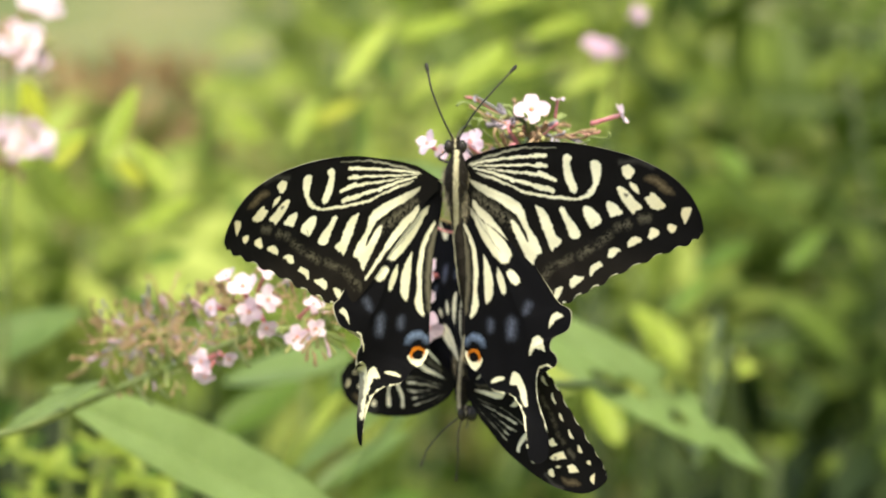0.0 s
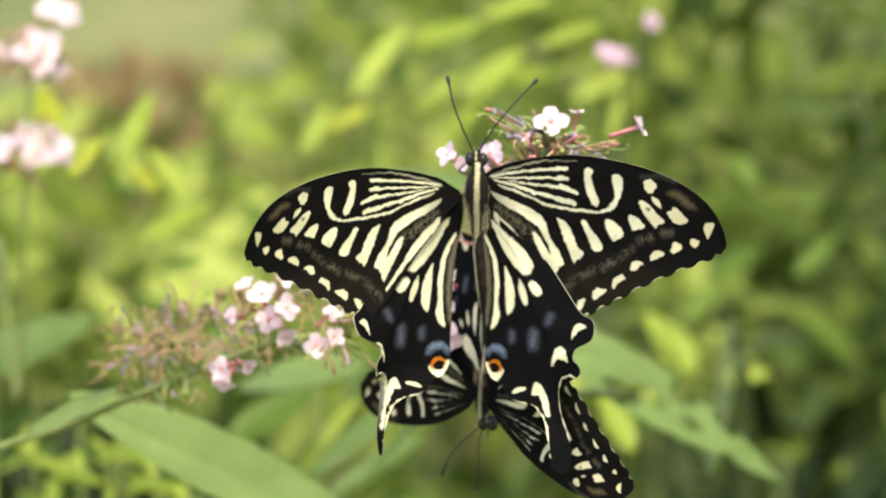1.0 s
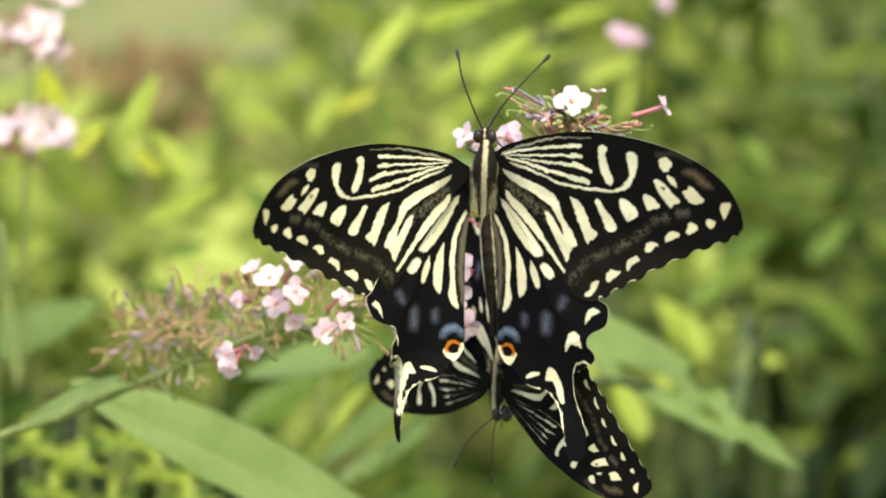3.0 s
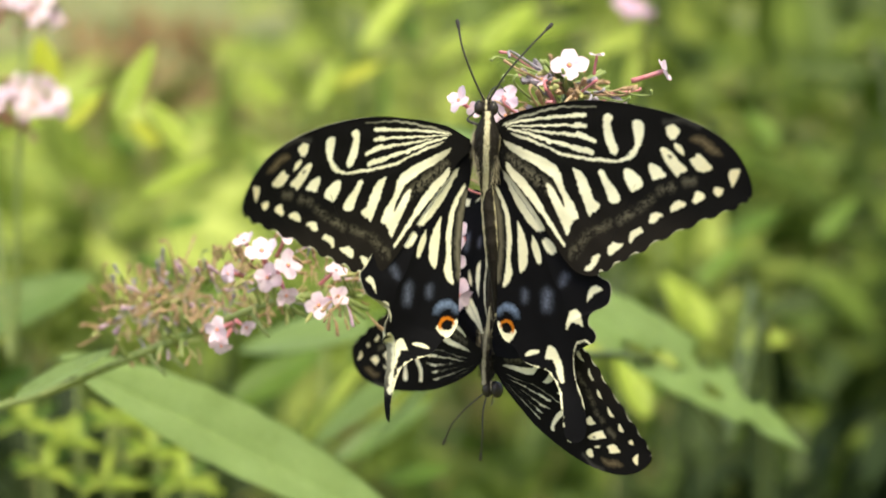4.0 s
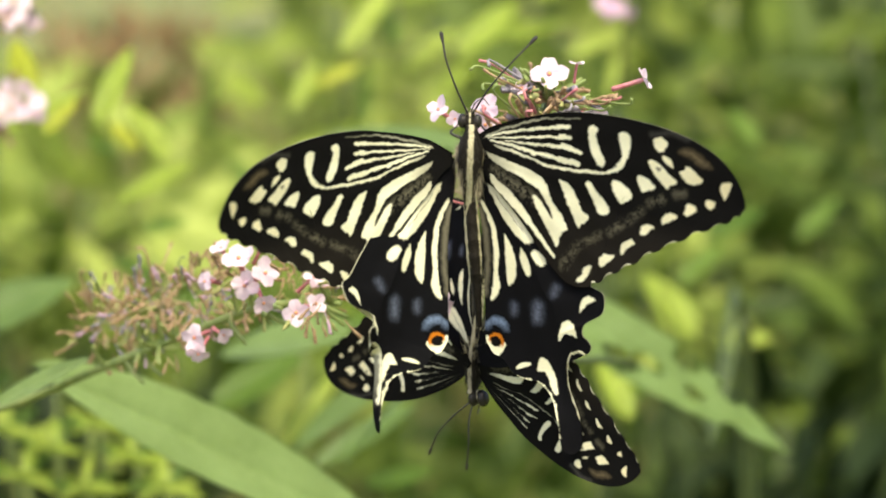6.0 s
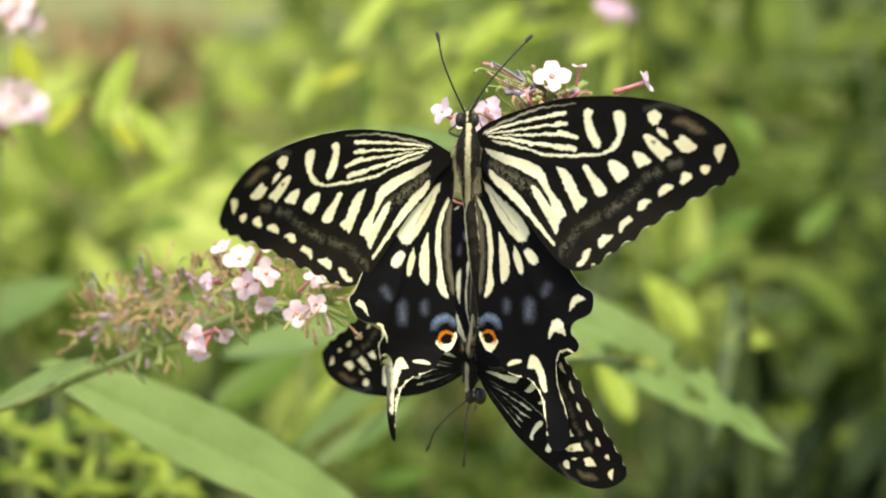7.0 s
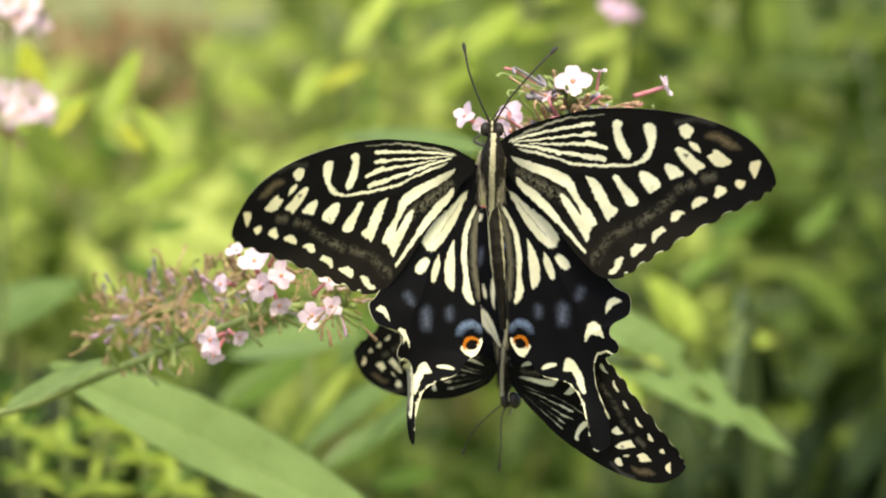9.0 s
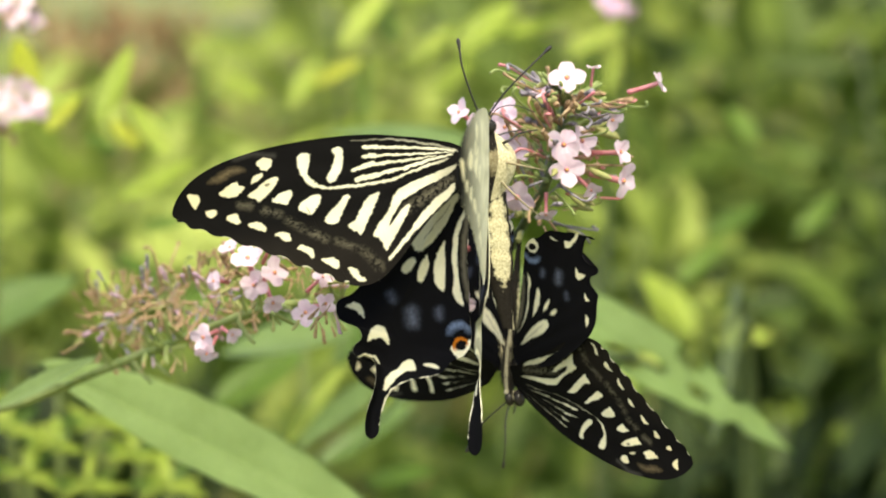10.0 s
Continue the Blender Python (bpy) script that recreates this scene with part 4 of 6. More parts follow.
HEAD_OPEN_LOW = [
    (13.4, -1.0, -5.6, 0.8, -0.7, -0.1, 0.95), (8.1, 0.0, -7.2, 0.5, -0.6, -0.5, 0.6), (-4.2, -2.0, -8.4, -0.2, -0.9, -0.3, 1.0),
    (0.6, 0.0, -11.2, -0.1, -0.5, -0.8, 0.6), (-3.8, 2.0, -0.4, -0.4, -0.8, 0.0, 0.8), 
    (6.6, 0.0, 1.0, 0.5, -0.8, 0.2, 0.9), (-14.6, 9.0, -16.0, -0.3, -0.9, 0.1, 1.0), (-13.6, 9.0, -26.0, -0.1, -0.9, -0.2, 1.0), (-15.0, 10.0, -21.0, 0.1, -0.9, 0.1, 0.9),
]
head_root = Vector(to_ground(HEAD_AT + Vector((0.11, 0.60, -0.3))))
part("stem", tube_bm([head_root, HEAD_AT + Vector((0.09, 0.45, -0.125)), HEAD_AT + Vector((0.061, 0.30, -0.073)), HEAD_AT + Vector((0.036, 0.22, -0.050)), HEAD_AT + Vector((0.006, 0.11, -0.042)), *head_plant_axis], [0.003, 0.0016, 0.0011, 0.0010, 0.0008, 0.0008, 0.0008, 0.0008, 0.0007, 0.0005], 70, 8), STALK_DARK, head_plant)
for k, (x, y, z, fx, fy, fz, size) in enumerate(HEAD_OPEN + HEAD_OPEN_LOW):
    floret(head_plant, HEAD_AT + Vector((x, y, z)) * 0.00103, (fx, fy, fz), size, k)
side_twigs(head_plant, head_plant_axis, 30, 0.008, 3, 0.4)
small_parts(head_plant, head_plant_axis, 46, 0.008, CALYCES, "calyx", 4, first=0.4)
small_parts(head_plant, head_plant_axis, 64, 0.0095, SPENTS, "spent_floret", 5, 0.0, (0.5, 0.8), 0.4)
small_parts(head_plant, head_plant_axis, 34, 0.0105, SPENTS + CALYCES, "spent_floret", 6, 0.0, (0.45, 0.75), 0.55)

def wisps(parent, axis, count, spread, mats, seed, first=0.0):
    """Thin bent remains of fallen florets."""
    r = random.Random(seed)
    line = smooth_line(axis, 60)
    for k in range(count):
        i = int(r.uniform(first, 0.97) * 58)
        run = Vector(line[i + 1] - line[i]).normalized()
        out = run.orthogonal().normalized()
        out.rotate(Matrix.Rotation(r.uniform(0, 2 * math.pi), 3, run))
        p = Vector(line[i]) + out * spread * 0.35
        q = p + out * spread * r.uniform(0.4, 0.8) + run * r.uniform(0.0, 0.003)
        bend = Vector([r.uniform(-1, 1) for _ in range(3)]) * 0.0016
        part("wisp", tube_bm([p, q, q + out * 0.001 + bend], [0.00022, 0.00018, 0.00030], 8, 5), mats[k % len(mats)], parent)


wisps(head_plant, head_plant_axis, 70, 0.012, (SPENT, STALK, SPENT_GREY, TUBE), 7, 0.4)

# ---- the neighbouring flower spike, half spent
spike = thing("butterfly_bush", "butterfly bush stem with a half-spent pink flower spike and broad leaves", "flower", "butterfly bush flowers", BED)
spike_axis = [Vector(p) for p in ((-0.0651, 0.0760, -0.0280), (-0.0495, 0.0610, -0.0217), (-0.0341, 0.0440, -0.0157), (-0.0235, 0.0420, -0.0146), (-0.0191, 0.0380, -0.0147))]
spike_fresh = [Vector(p) for p in ((-0.0427, 0.0520, -0.0127), (-0.0364, 0.0460, -0.0110), (-0.0273, 0.0360, -0.0118), (-0.0185, 0.0220, -0.0134))]
spike_spent = [Vector(p) for p in ((-0.0699, 0.0860, -0.0228), (-0.0623, 0.0780, -0.0185), (-0.0522, 0.0680, -0.0154), (-0.0407, 0.0540, -0.0139))]
part("stem", tube_bm([Vector(to_ground((-0.1625, 0.1760, -0.1429))), Vector((-0.1492, 0.1560, -0.0990)), Vector((-0.1173, 0.1060, -0.0523)), Vector((-0.0973, 0.1010, -0.0406)), Vector((-0.0827, 0.0910, -0.0356)), *spike_axis], [0.004, 0.003, 0.0016, 0.0009, 0.0008, 0.0008, 0.0008, 0.0007, 0.0006, 0.0004], 60, 8), STALK, spike)
SPIKE_OPEN = [
    (440, 552, 455, 0.0, -1.0, 0.0, 0.95), (430, 505, 457, -0.1, -0.8, 0.6, 1.1), (372, 545, 460, -0.5, -0.8, 0.1, 0.75),
    (475, 530, 453, 0.4, -0.8, 0.3, 1.0), (472, 582, 454, 0.2, -0.8, -0.5, 0.8), (355, 640, 462, -0.3, -0.8, -0.2, 0.9),
    (405, 636, 462, 0.5, -0.7, -0.3, 0.65), (362, 668, 462, -0.2, -0.8, -0.6, 0.75), (526, 597, 450, -0.1, -1.0, 0.0, 0.9),
    (560, 582, 448, 0.5, -0.8, 0.2, 0.75), (470, 480, 457, 0.3, -0.5, 0.8, 0.75), (400, 488, 460, -0.3, -0.6, 0.7, 0.75), (556, 537, 452, 0.5, -0.5, 0.5, 0.7),
]


def sight(px, py, depth):
    """A bed point by its bearing across and up, and its depth."""
    k = depth / 4446.3
    return Vector(((px - 784) * k, depth - 0.424, (441 - py) * k))


for k, (px, py, d, fx, fy, fz, size) in enumerate(SPIKE_OPEN):
    floret(spike, sight(px, py, d * 0.001 + 0.002), (fx, fy, fz), size * 0.88, k + 2)
side_twigs(spike, spike_axis, 30, 0.007, 13)
small_parts(spike, spike_fresh, 60, 0.0075, SPENT_MIX, "spent_floret", 15, 0.0, (0.36, 0.62))
small_parts(spike, spike_fresh, 20, 0.0075, CALYCES, "calyx", 16, 0.0, (0.5, 0.8))
small_parts(spike, spike_spent, 210, 0.0080, SPENT_MIX, "spent_floret", 17, 0.0, (0.36, 0.62), 0.06)
small_parts(spike, spike_spent, 22, 0.0085, CALYCES, "calyx", 18, 0.0, (0.5, 0.8))
small_parts(spike, spike_axis, 60, 0.006, SPENT_MIX, "spent_floret", 19, 0.0, (0.28, 0.5), 0.1)
wisps(spike, spike_spent, 18, 0.009, (SPENT, STALK, SPENT), 27, 0.0)
leaf(spike, (-0.0855, 0.1160, -0.0300), (-0.0030, 0.1560, -0.0735), 0.0265, LEAF, (0.22, -0.72, 0.68), 0.24, 0.04, 0.03, label="long grey-green leaf", fine=True)
leaf(spike, (-0.0888, 0.0860, -0.0364), (-0.0674, 0.0760, -0.0264), 0.0075, LEAF, (0.1, -0.7, 0.7), 0.2, -0.02)

# ---- leaves behind the butterflies
near_leaves = thing("butterfly_bush_shoot", "leafy butterfly bush shoot with insect-eaten green leaves", "shrub", "butterfly bush shoots", BED)
part("stem", tube_bm([Vector(to_ground((0.110, 0.46, -0.1667))), Vector((0.098, 0.40, -0.125)), Vector((0.070, 0.29, -0.062)), Vector((0.040, 0.235, -0.034)), Vector((0.0124, 0.2200, -0.0128)), Vector((0.0052, 0.2160, 0.0203))], [0.002, 0.0009, 0.0007, 0.0006, 0.0005, 0.0004], 40, 8), STALK_DARK, near_leaves)
leaf(near_leaves, (0.0124, 0.2160, -0.0128), (0.0867, 0.2210, -0.0564), 0.0255, LEAF, (0.15, -0.75, 0.62), 0.10, 0.05, 0.03,
     [(0.42, 0.45, 0.05, 0.30), (0.50, 0.10, 0.05, 0.22), (0.66, 0.15, 0.035, 0.22), (0.60, -0.75, 0.03, 0.3), (0.76, -0.8, 0.04, 0.3), (0.80, 0.85, 0.03, 0.3)], "insect-eaten green leaf", True)
leaf(near_leaves, (0.0092, 0.1960, -0.0250), (-0.0333, 0.2360, -0.0592), 0.014, LEAF, (-0.2, -0.5, 0.8))
leaf(near_leaves, (-0.0251, 0.2560, -0.0304), (-0.0636, 0.2760, -0.0329), 0.026, LEAF, (0.0, -0.6, 0.8))
leaf(near_leaves, (-0.0127, 0.2460, -0.0390), (-0.0434, 0.2560, -0.0595), 0.012, LEAF, (-0.4, -0.7, 0.4))
leaf(near_leaves, (0.0083, 0.2360, 0.0165), (-0.0353, 0.2760, 0.0285), 0.016, LEAF, (0.0, -0.5, 0.85))
leaf(near_leaves, (0.0070, 0.2560, -0.0060), (-0.0227, 0.2760, 0.0033), 0.016, LEAF, (0.0, -0.5, 0.85))

def leaves_at(parent, rows, face=(0.15, -0.7, 0.7), fold=0.2, droop=0.1):
    """Leaves by the bearings of base and tip, depth, width across (in the same units as the bearings) and material."""
    for x0, y0, x1, y1, depth, wide, mat in rows:
        base = sight(x0, y0, depth)
        tip = sight(x1, y1, depth + 0.55 * math.hypot(x1 - x0, y1 - y0) * depth / 4446.3)
        leaf(parent, base, tip, wide * depth / 4446.3, mat, face, fold, droop)


def sprig(parent, points, depth, thick, mat):
    """A stem by bearings, carried on down to the ground."""
    line = [sight(x, y, depth + 0.02 * k) for k, (x, y) in enumerate(points)]
    foot = Vector(to_ground(line[-1] + Vector((0.01, 0.10, -0.1))))
    part("stem", tube_bm([*line, line[-1] * 0.4 + foot * 0.6, foot], [thick * 0.6, thick, thick * 1.4, thick * 2], 40, 8), mat, parent)


young = thing("young_shoot", "light green young shoot with pointed leaves", "shrub", "young shoots", BED)
sprig(young, ((190, 250), (215, 330), (250, 430), (300, 620), (330, 900)), 0.76, 0.0004, STALK)
leaves_at(young, (
    (180, 285, 242, 142, 0.74, 62, LEAF_YOUNG), (305, 345, 238, 240, 0.75, 64, LEAF_YOUNG), (222, 415, 352, 338, 0.73, 56, LEAF_YOUNG),
    (250, 330, 205, 275, 0.77, 46, LEAF_YELLOW), (215, 340, 160, 300, 0.78, 34, LEAF_MID), (260, 470, 340, 440, 0.80, 46, LEAF_MID),
    (300, 560, 200, 500, 0.82, 50, LEAF_MID), (305, 600, 410, 560, 0.82, 54, LEAF_MID),
))

young_mid = thing("young_shoot", "sunlit leafy shoot behind the flowers", "shrub", "young shoots", BED)
sprig(young_mid, ((700, 60), (640, 180), (590, 280), (560, 420), (540, 900)), 0.98, 0.0009, STALK)
leaves_at(young_mid, (
    (600, 160, 700, 15, 0.98, 62, LEAF_YOUNG), (700, 150, 640, 30, 1.0, 48, LEAF_MID), (700, 70, 840, 15, 0.97, 66, LEAF_YOUNG),
    (800, 165, 905, 65, 0.96, 80, LEAF_YOUNG), (715, 190, 800, 110, 1.0, 56, LEAF_YOUNG), (515, 260, 560, 165, 0.95, 50, LEAF_YOUNG),
    (555, 220, 640, 170, 0.95, 40, LEAF_YELLOW), (640, 290, 645, 165, 1.0, 32, LEAF_MID), (760, 240, 830, 165, 1.0, 46, LEAF_YOUNG),
    (870, 135, 1000, 95, 0.98, 56, LEAF_YOUNG), (830, 20, 960, -30, 1.0, 56, LEAF_YOUNG), (930, 70, 1050, 20, 0.98, 46, LEAF_YOUNG),
    (470, 250, 400, 190, 1.02, 44, LEAF_YOUNG), (590, 300, 480, 330, 1.0, 44, LEAF_YOUNG), (580, 330, 640, 270, 1.0, 50, LEAF_YOUNG),
    (990, 170, 1090, 110, 1.05, 44, LEAF_YOUNG), (1060, 240, 1080, 150, 1.05, 26, LEAF_YOUNG), (540, 500, 620, 430, 1.0, 60, LEAF_YOUNG),
    (470, 420, 400, 330, 1.05, 54, LEAF_MID), (440, 200, 370, 250, 1.05, 44, LEAF_YOUNG),
))

young_right = thing("young_shoot", "round-leaved light green shoot in half shade", "shrub", "young shoots", BED)
sprig(young_right, ((1150, 560), (1180, 660), (1190, 760), (1200, 960)), 0.86, 0.0005, STALK_DARK)
leaves_at(young_right, (
    (1210, 650, 1125, 530, 0.94, 96, LEAF_YOUNG), (1250, 665, 1350, 640, 0.92, 54, LEAF_YOUNG), (1095, 790, 1045, 670, 0.80, 78, LEAF_YOUNG),
    (1160, 700, 1080, 760, 0.82, 54, LEAF_MID), (1180, 560, 1260, 480, 0.90, 50, LEAF_MID), (1230, 480, 1330, 420, 0.95, 56, LEAF_MID),
    (1320, 320, 1270, 250, 1.05, 60, LEAF_MID),
    (1390, 480, 1460, 400, 1.05, 50, LEAF_MID),
))

young_low = thing("young_shoot", "bright green young shoots low under the flowers", "shrub", "young shoots", BED)
shoot_random = random.Random(5)
for k, (px, py) in enumerate(((110, 830), (185, 790), (245, 845), (165, 900), (60, 880), (300, 900), (30, 800))):
    sprig(young_low, ((px, py), (px + 6, py + 90), (px + 20, py + 200)), 0.72, 0.0004, STALK)
    for n in range(7):
        a = -1.9 + 3.8 * n / 6 + shoot_random.uniform(-0.25, 0.25)
        reach = shoot_random.uniform(52, 84)
        y0 = py + 8 * (n % 3)
        leaves_at(young_low, ((px, y0, px + reach * math.sin(a), y0 - reach * math.cos(a) * 0.8, 0.70 + 0.01 * (n % 3), shoot_random.uniform(26, 38), (LEAF_YOUNG, LEAF_MID, LEAF_YOUNG)[n % 3]),), (shoot_random.uniform(-0.5, 0.6), -0.7, 0.7))

blades = thing("butterfly_bush_shoot", "pale green leaf blades under the flowers", "shrub", "butterfly bush shoots", BED)
sprig(blades, ((560, 700), (545, 800), (540, 960)), 0.72, 0.0006, STALK)
leaves_at(blades, (
    (505, 830, 610, 680, 0.70, 44, LEAF_YOUNG), (555, 870, 730, 745, 0.70, 66, LEAF), (380, 770, 540, 660, 0.74, 100, LEAF_MID),
    (590, 700, 640, 610, 0.74, 60, LEAF_MID), (640, 900, 760, 870, 0.72, 60, LEAF_MID), (330, 640, 420, 560, 0.80, 60, LEAF_MID), (690, 640, 600, 600, 0.78, 46, LEAF_MID),
))

dull = thing("butterfly_bush_shoot", "grey-green broad leaves on an upright stem", "shrub", "butterfly bush shoots", BED)
part("stem", tube_bm([Vector(to_ground((-0.1367, 0.2960, -0.1715))), Vector((-0.1297, 0.2760, -0.0880)), Vector((-0.1191, 0.2560, -0.0396)), Vector((-0.1146, 0.2360, 0.0061)), Vector((-0.1128, 0.2310, 0.0281)), Vector((-0.1117, 0.2260, 0.0557))], [0.003, 0.0015, 0.0008, 0.0007, 0.0006, 0.0005], 40, 8), STALK, dull)
leaves_at(dull, ((-120, 665, 150, 528, 0.70, 150, LEAF), (95, 300, 150, 235, 0.705, 40, LEAF_YELLOW), (70, 240, 45, 130, 0.70, 66, LEAF_YELLOW), (-40, 760, 40, 700, 0.72, 60, LEAF_MID)))
leaf(dull, sight(-40, 335, 0.69), sight(165, 215, 0.69), 0.0090, LEAF_YOUNG, (0.0, -0.6, 0.8), 0.2, 0.06)
for k, (px, py, size) in enumerate(((12, 80, 1.1), (48, 68, 1.35), (74, 110, 0.8), (8, 235, 1.2), (30, 262, 1.1), (62, 245, 1.4), (80, 262, 0.9), (-20, 75, 1.1), (-30, 250, 1.2), (90, 12, 1.0), (60, 0, 1.1), (20, 50, 1.0), (40, 100, 1.0), (20, 225, 1.0))):
    floret(dull, sight(px, py, 0.65 + 0.004 * (k % 4)), (0.3 * math.sin(k * 2.1), -1, 0.45 + 0.3 * math.cos(k * 1.7)), size * 1.2, k)
for ys in (80, 250):
    small_parts(dull, [sight(-10, ys + 30, 0.66), sight(20, ys, 0.655), sight(50, ys - 25, 0.65)], 30, 0.006, SPENTS[:4] + CALYCES, "spent_floret", ys)

far_flower = thing("butterfly_bush", "slender stem with a few far mauve-pink florets", "flower", "butterfly bush flowers", BED)
part("stem", tube_bm([Vector(to_ground((0.0528, 0.4260, -0.2024))), Vector((0.0497, 0.4060, -0.0857)), Vector((0.0533, 0.3760, 0.0254)), Vector((0.0540, 0.3610, 0.0584)), Vector((0.0607, 0.3560, 0.0739))], [0.002, 0.001, 0.0007, 0.0006, 0.0005], 40, 8), STALK_DARK, far_flower)
for k, (px, py, size) in enumerate(((1048, 76, 0.9), (1072, 82, 0.9), (1092, 92, 0.75), (1130, 24, 0.9), (1062, 92, 0.7))):
    floret(far_flower, sight(px, py, 0.785), (0.3 * math.sin(k * 2.1), -1, 0.4), size * 1.1, k, MAUVE_COROLLAS)


# ---------------------------------------------------------------- shrubs, grass, ground
def leaf_cloud(name, count, centre, radii, length, mat, seed, parent, slim=0.32, upright=0.0, shell=0.35):
    """Many small folded leaves in an uneven crown, as one mesh."""
    r = np.random.default_rng(seed)
    tpl = np.array([(0, 0, 0), (-0.5, 0.35, 0.08), (0, 0.38, 0), (0.5, 0.35, 0.08), (-0.36, 0.7, 0.04), (0, 0.72, -0.03), (0.36, 0.7, 0.04), (0, 1, -0.12)])
    faces = np.array([(0, 2, 1, 1), (0, 3, 2, 2), (1, 2, 5, 4), (2, 3, 6, 5), (4, 5, 7, 7), (5, 6, 7, 7)])
    way = r.normal(size=(count, 3))
    way /= np.linalg.norm(way, axis=1, keepdims=True)
    lumps = r.normal(size=(9, 3))
    lumps /= np.linalg.norm(lumps, axis=1, keepdims=True)
    bulge = 0.7 + 0.4 * np.max(np.clip(way @ lumps.T, 0, 1) ** 3, axis=1)
    at = np.asarray(centre) + way * np.asarray(radii) * (bulge * (shell + (1 - shell) * r.random(count) ** 0.6))[:, None]
    y = way + r.normal(0, 0.6, (count, 3)) + np.array((0, 0, upright))
    y /= np.linalg.norm(y, axis=1, keepdims=True)
    z = r.normal(0, 0.5, (count, 3)) + np.array((0, -0.3, 1.0))
    z -= y * np.sum(y * z, 1, keepdims=True)
    z /= np.linalg.norm(z, axis=1, keepdims=True)
    x = np.cross(y, z)
    size = length * r.uniform(0.6, 1.3, (count, 1, 1))
    v = at[:, None] + size * (slim * tpl[None, :, :1] * x[:, None] + tpl[None, :, 1:2] * y[:, None] + tpl[None, :, 2:] * z[:, None])
    idx = [tuple(dict.fromkeys((f + 8 * k).tolist())) for k in range(count) for f in faces]
    me = bpy.data.meshes.new(name)
    me.from_pydata(v.reshape(-1, 3).tolist(), [], idx)
    me.polygons.foreach_set("use_smooth", [True] * len(me.polygons))
    ob = link(name, me, mat, parent)
    ob["kind"] = "stuff"
    return ob


def shrub(centre, radii, count, length, mat, seed, label, slim=0.32, group="shrubs"):
    """A shrub rooted below its crown: stems and a crown of leaves."""
    x, y, z = centre
    ob = thing("shrub", label, "shrub", group, pose(x, y, 0))
    r = random.Random(seed)
    for _ in range(5):
        a = r.uniform(0, 6.28)
        q = Vector((radii[0] * 0.7 * math.cos(a), radii[1] * 0.7 * math.sin(a), z + radii[2] * r.uniform(0.1, 0.8)))
        part("stem", tube_bm([(0.03 * math.cos(a), 0.03 * math.sin(a), -0.02), (q.x * 0.3, q.y * 0.3, z * 0.5), q], [0.010, 0.006, 0.002], 14, 6), STALK_DARK, ob)
    leaf_cloud("foliage", count, (0, 0, z), radii, length, mat, seed, ob, slim)
    return ob


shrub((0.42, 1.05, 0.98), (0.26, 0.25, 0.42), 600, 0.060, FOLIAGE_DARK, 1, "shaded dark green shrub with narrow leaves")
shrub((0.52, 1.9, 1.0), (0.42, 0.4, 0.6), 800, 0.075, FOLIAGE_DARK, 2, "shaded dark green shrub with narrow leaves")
shrub((0.20, 1.6, 0.95), (0.20, 0.3, 0.30), 170, 0.11, FOLIAGE_MID, 3, "mid-green leafy shrub behind the flowers")
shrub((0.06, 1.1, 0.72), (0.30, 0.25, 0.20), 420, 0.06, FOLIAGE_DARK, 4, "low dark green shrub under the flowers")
shrub((-0.24, 1.5, 0.70), (0.35, 0.3, 0.32), 260, 0.10, FOLIAGE_MID, 5, "mid-green leafy shrub behind the flowers")
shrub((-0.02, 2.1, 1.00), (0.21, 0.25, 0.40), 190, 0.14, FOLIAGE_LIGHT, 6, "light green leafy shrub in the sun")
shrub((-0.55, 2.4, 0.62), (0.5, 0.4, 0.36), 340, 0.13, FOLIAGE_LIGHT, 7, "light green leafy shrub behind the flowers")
# the next two fill the low shaded gaps, with the shade in their leaf colour
shrub((0.16, 0.78, 0.84), (0.13, 0.13, 0.17), 560, 0.05, FOLIAGE_SHADE, 8, "low dark green shrub under the flowers")
shrub((-0.17, 0.70, 0.885), (0.12, 0.10, 0.13), 520, 0.045, FOLIAGE_SHADE, 9, "low dark green shrub under the flowers")
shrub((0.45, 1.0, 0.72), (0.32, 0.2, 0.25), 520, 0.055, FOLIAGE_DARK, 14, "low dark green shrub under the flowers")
shrub((-0.60, 4.6, 0.84), (0.20, 0.2, 0.07), 120, 0.09, DEAD, 10, "withered brown shrub at the back")
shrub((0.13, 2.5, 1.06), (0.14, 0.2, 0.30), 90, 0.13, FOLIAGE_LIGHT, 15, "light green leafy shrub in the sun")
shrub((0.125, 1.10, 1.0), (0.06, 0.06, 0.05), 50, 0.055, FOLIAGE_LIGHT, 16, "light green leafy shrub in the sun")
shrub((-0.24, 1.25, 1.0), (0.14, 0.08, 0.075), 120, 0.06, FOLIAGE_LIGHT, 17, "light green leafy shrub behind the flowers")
shrub((1.6, 4.0, 1.2), (1.3, 0.8, 1.4), 1500, 0.13, FOLIAGE_MID, 11, "tall green hedge shrub", group="hedge")
shrub((0.2, 5.5, 0.9), (0.8, 0.8, 0.9), 1100, 0.13, FOLIAGE_LIGHT, 12, "tall light green hedge shrub", group="hedge")

ground_bm = bmesh.new()
bmesh.ops.create_grid(ground_bm, x_segments=90, y_segments=90, size=300)
for gv in ground_bm.verts:
    gd = gv.co.length
    gv.co.z = 0.25 * noise.noise(gv.co * 0.03) * min(1, max(0, gd - 12) / 30) - 0.002
tagged(part("ground", ground_bm, GROUND), "dry yellow-green meadow ground", "ground", kind="structure")
grass = leaf_cloud("meadow_grass", 14000, (0, 6, 0.06), (7, 9, 0.10), 0.26, STRAW, 21, None, 0.05, 2.5, 0.0)
tagged(grass, "tall dry yellow meadow grass", "grass", kind="stuff")


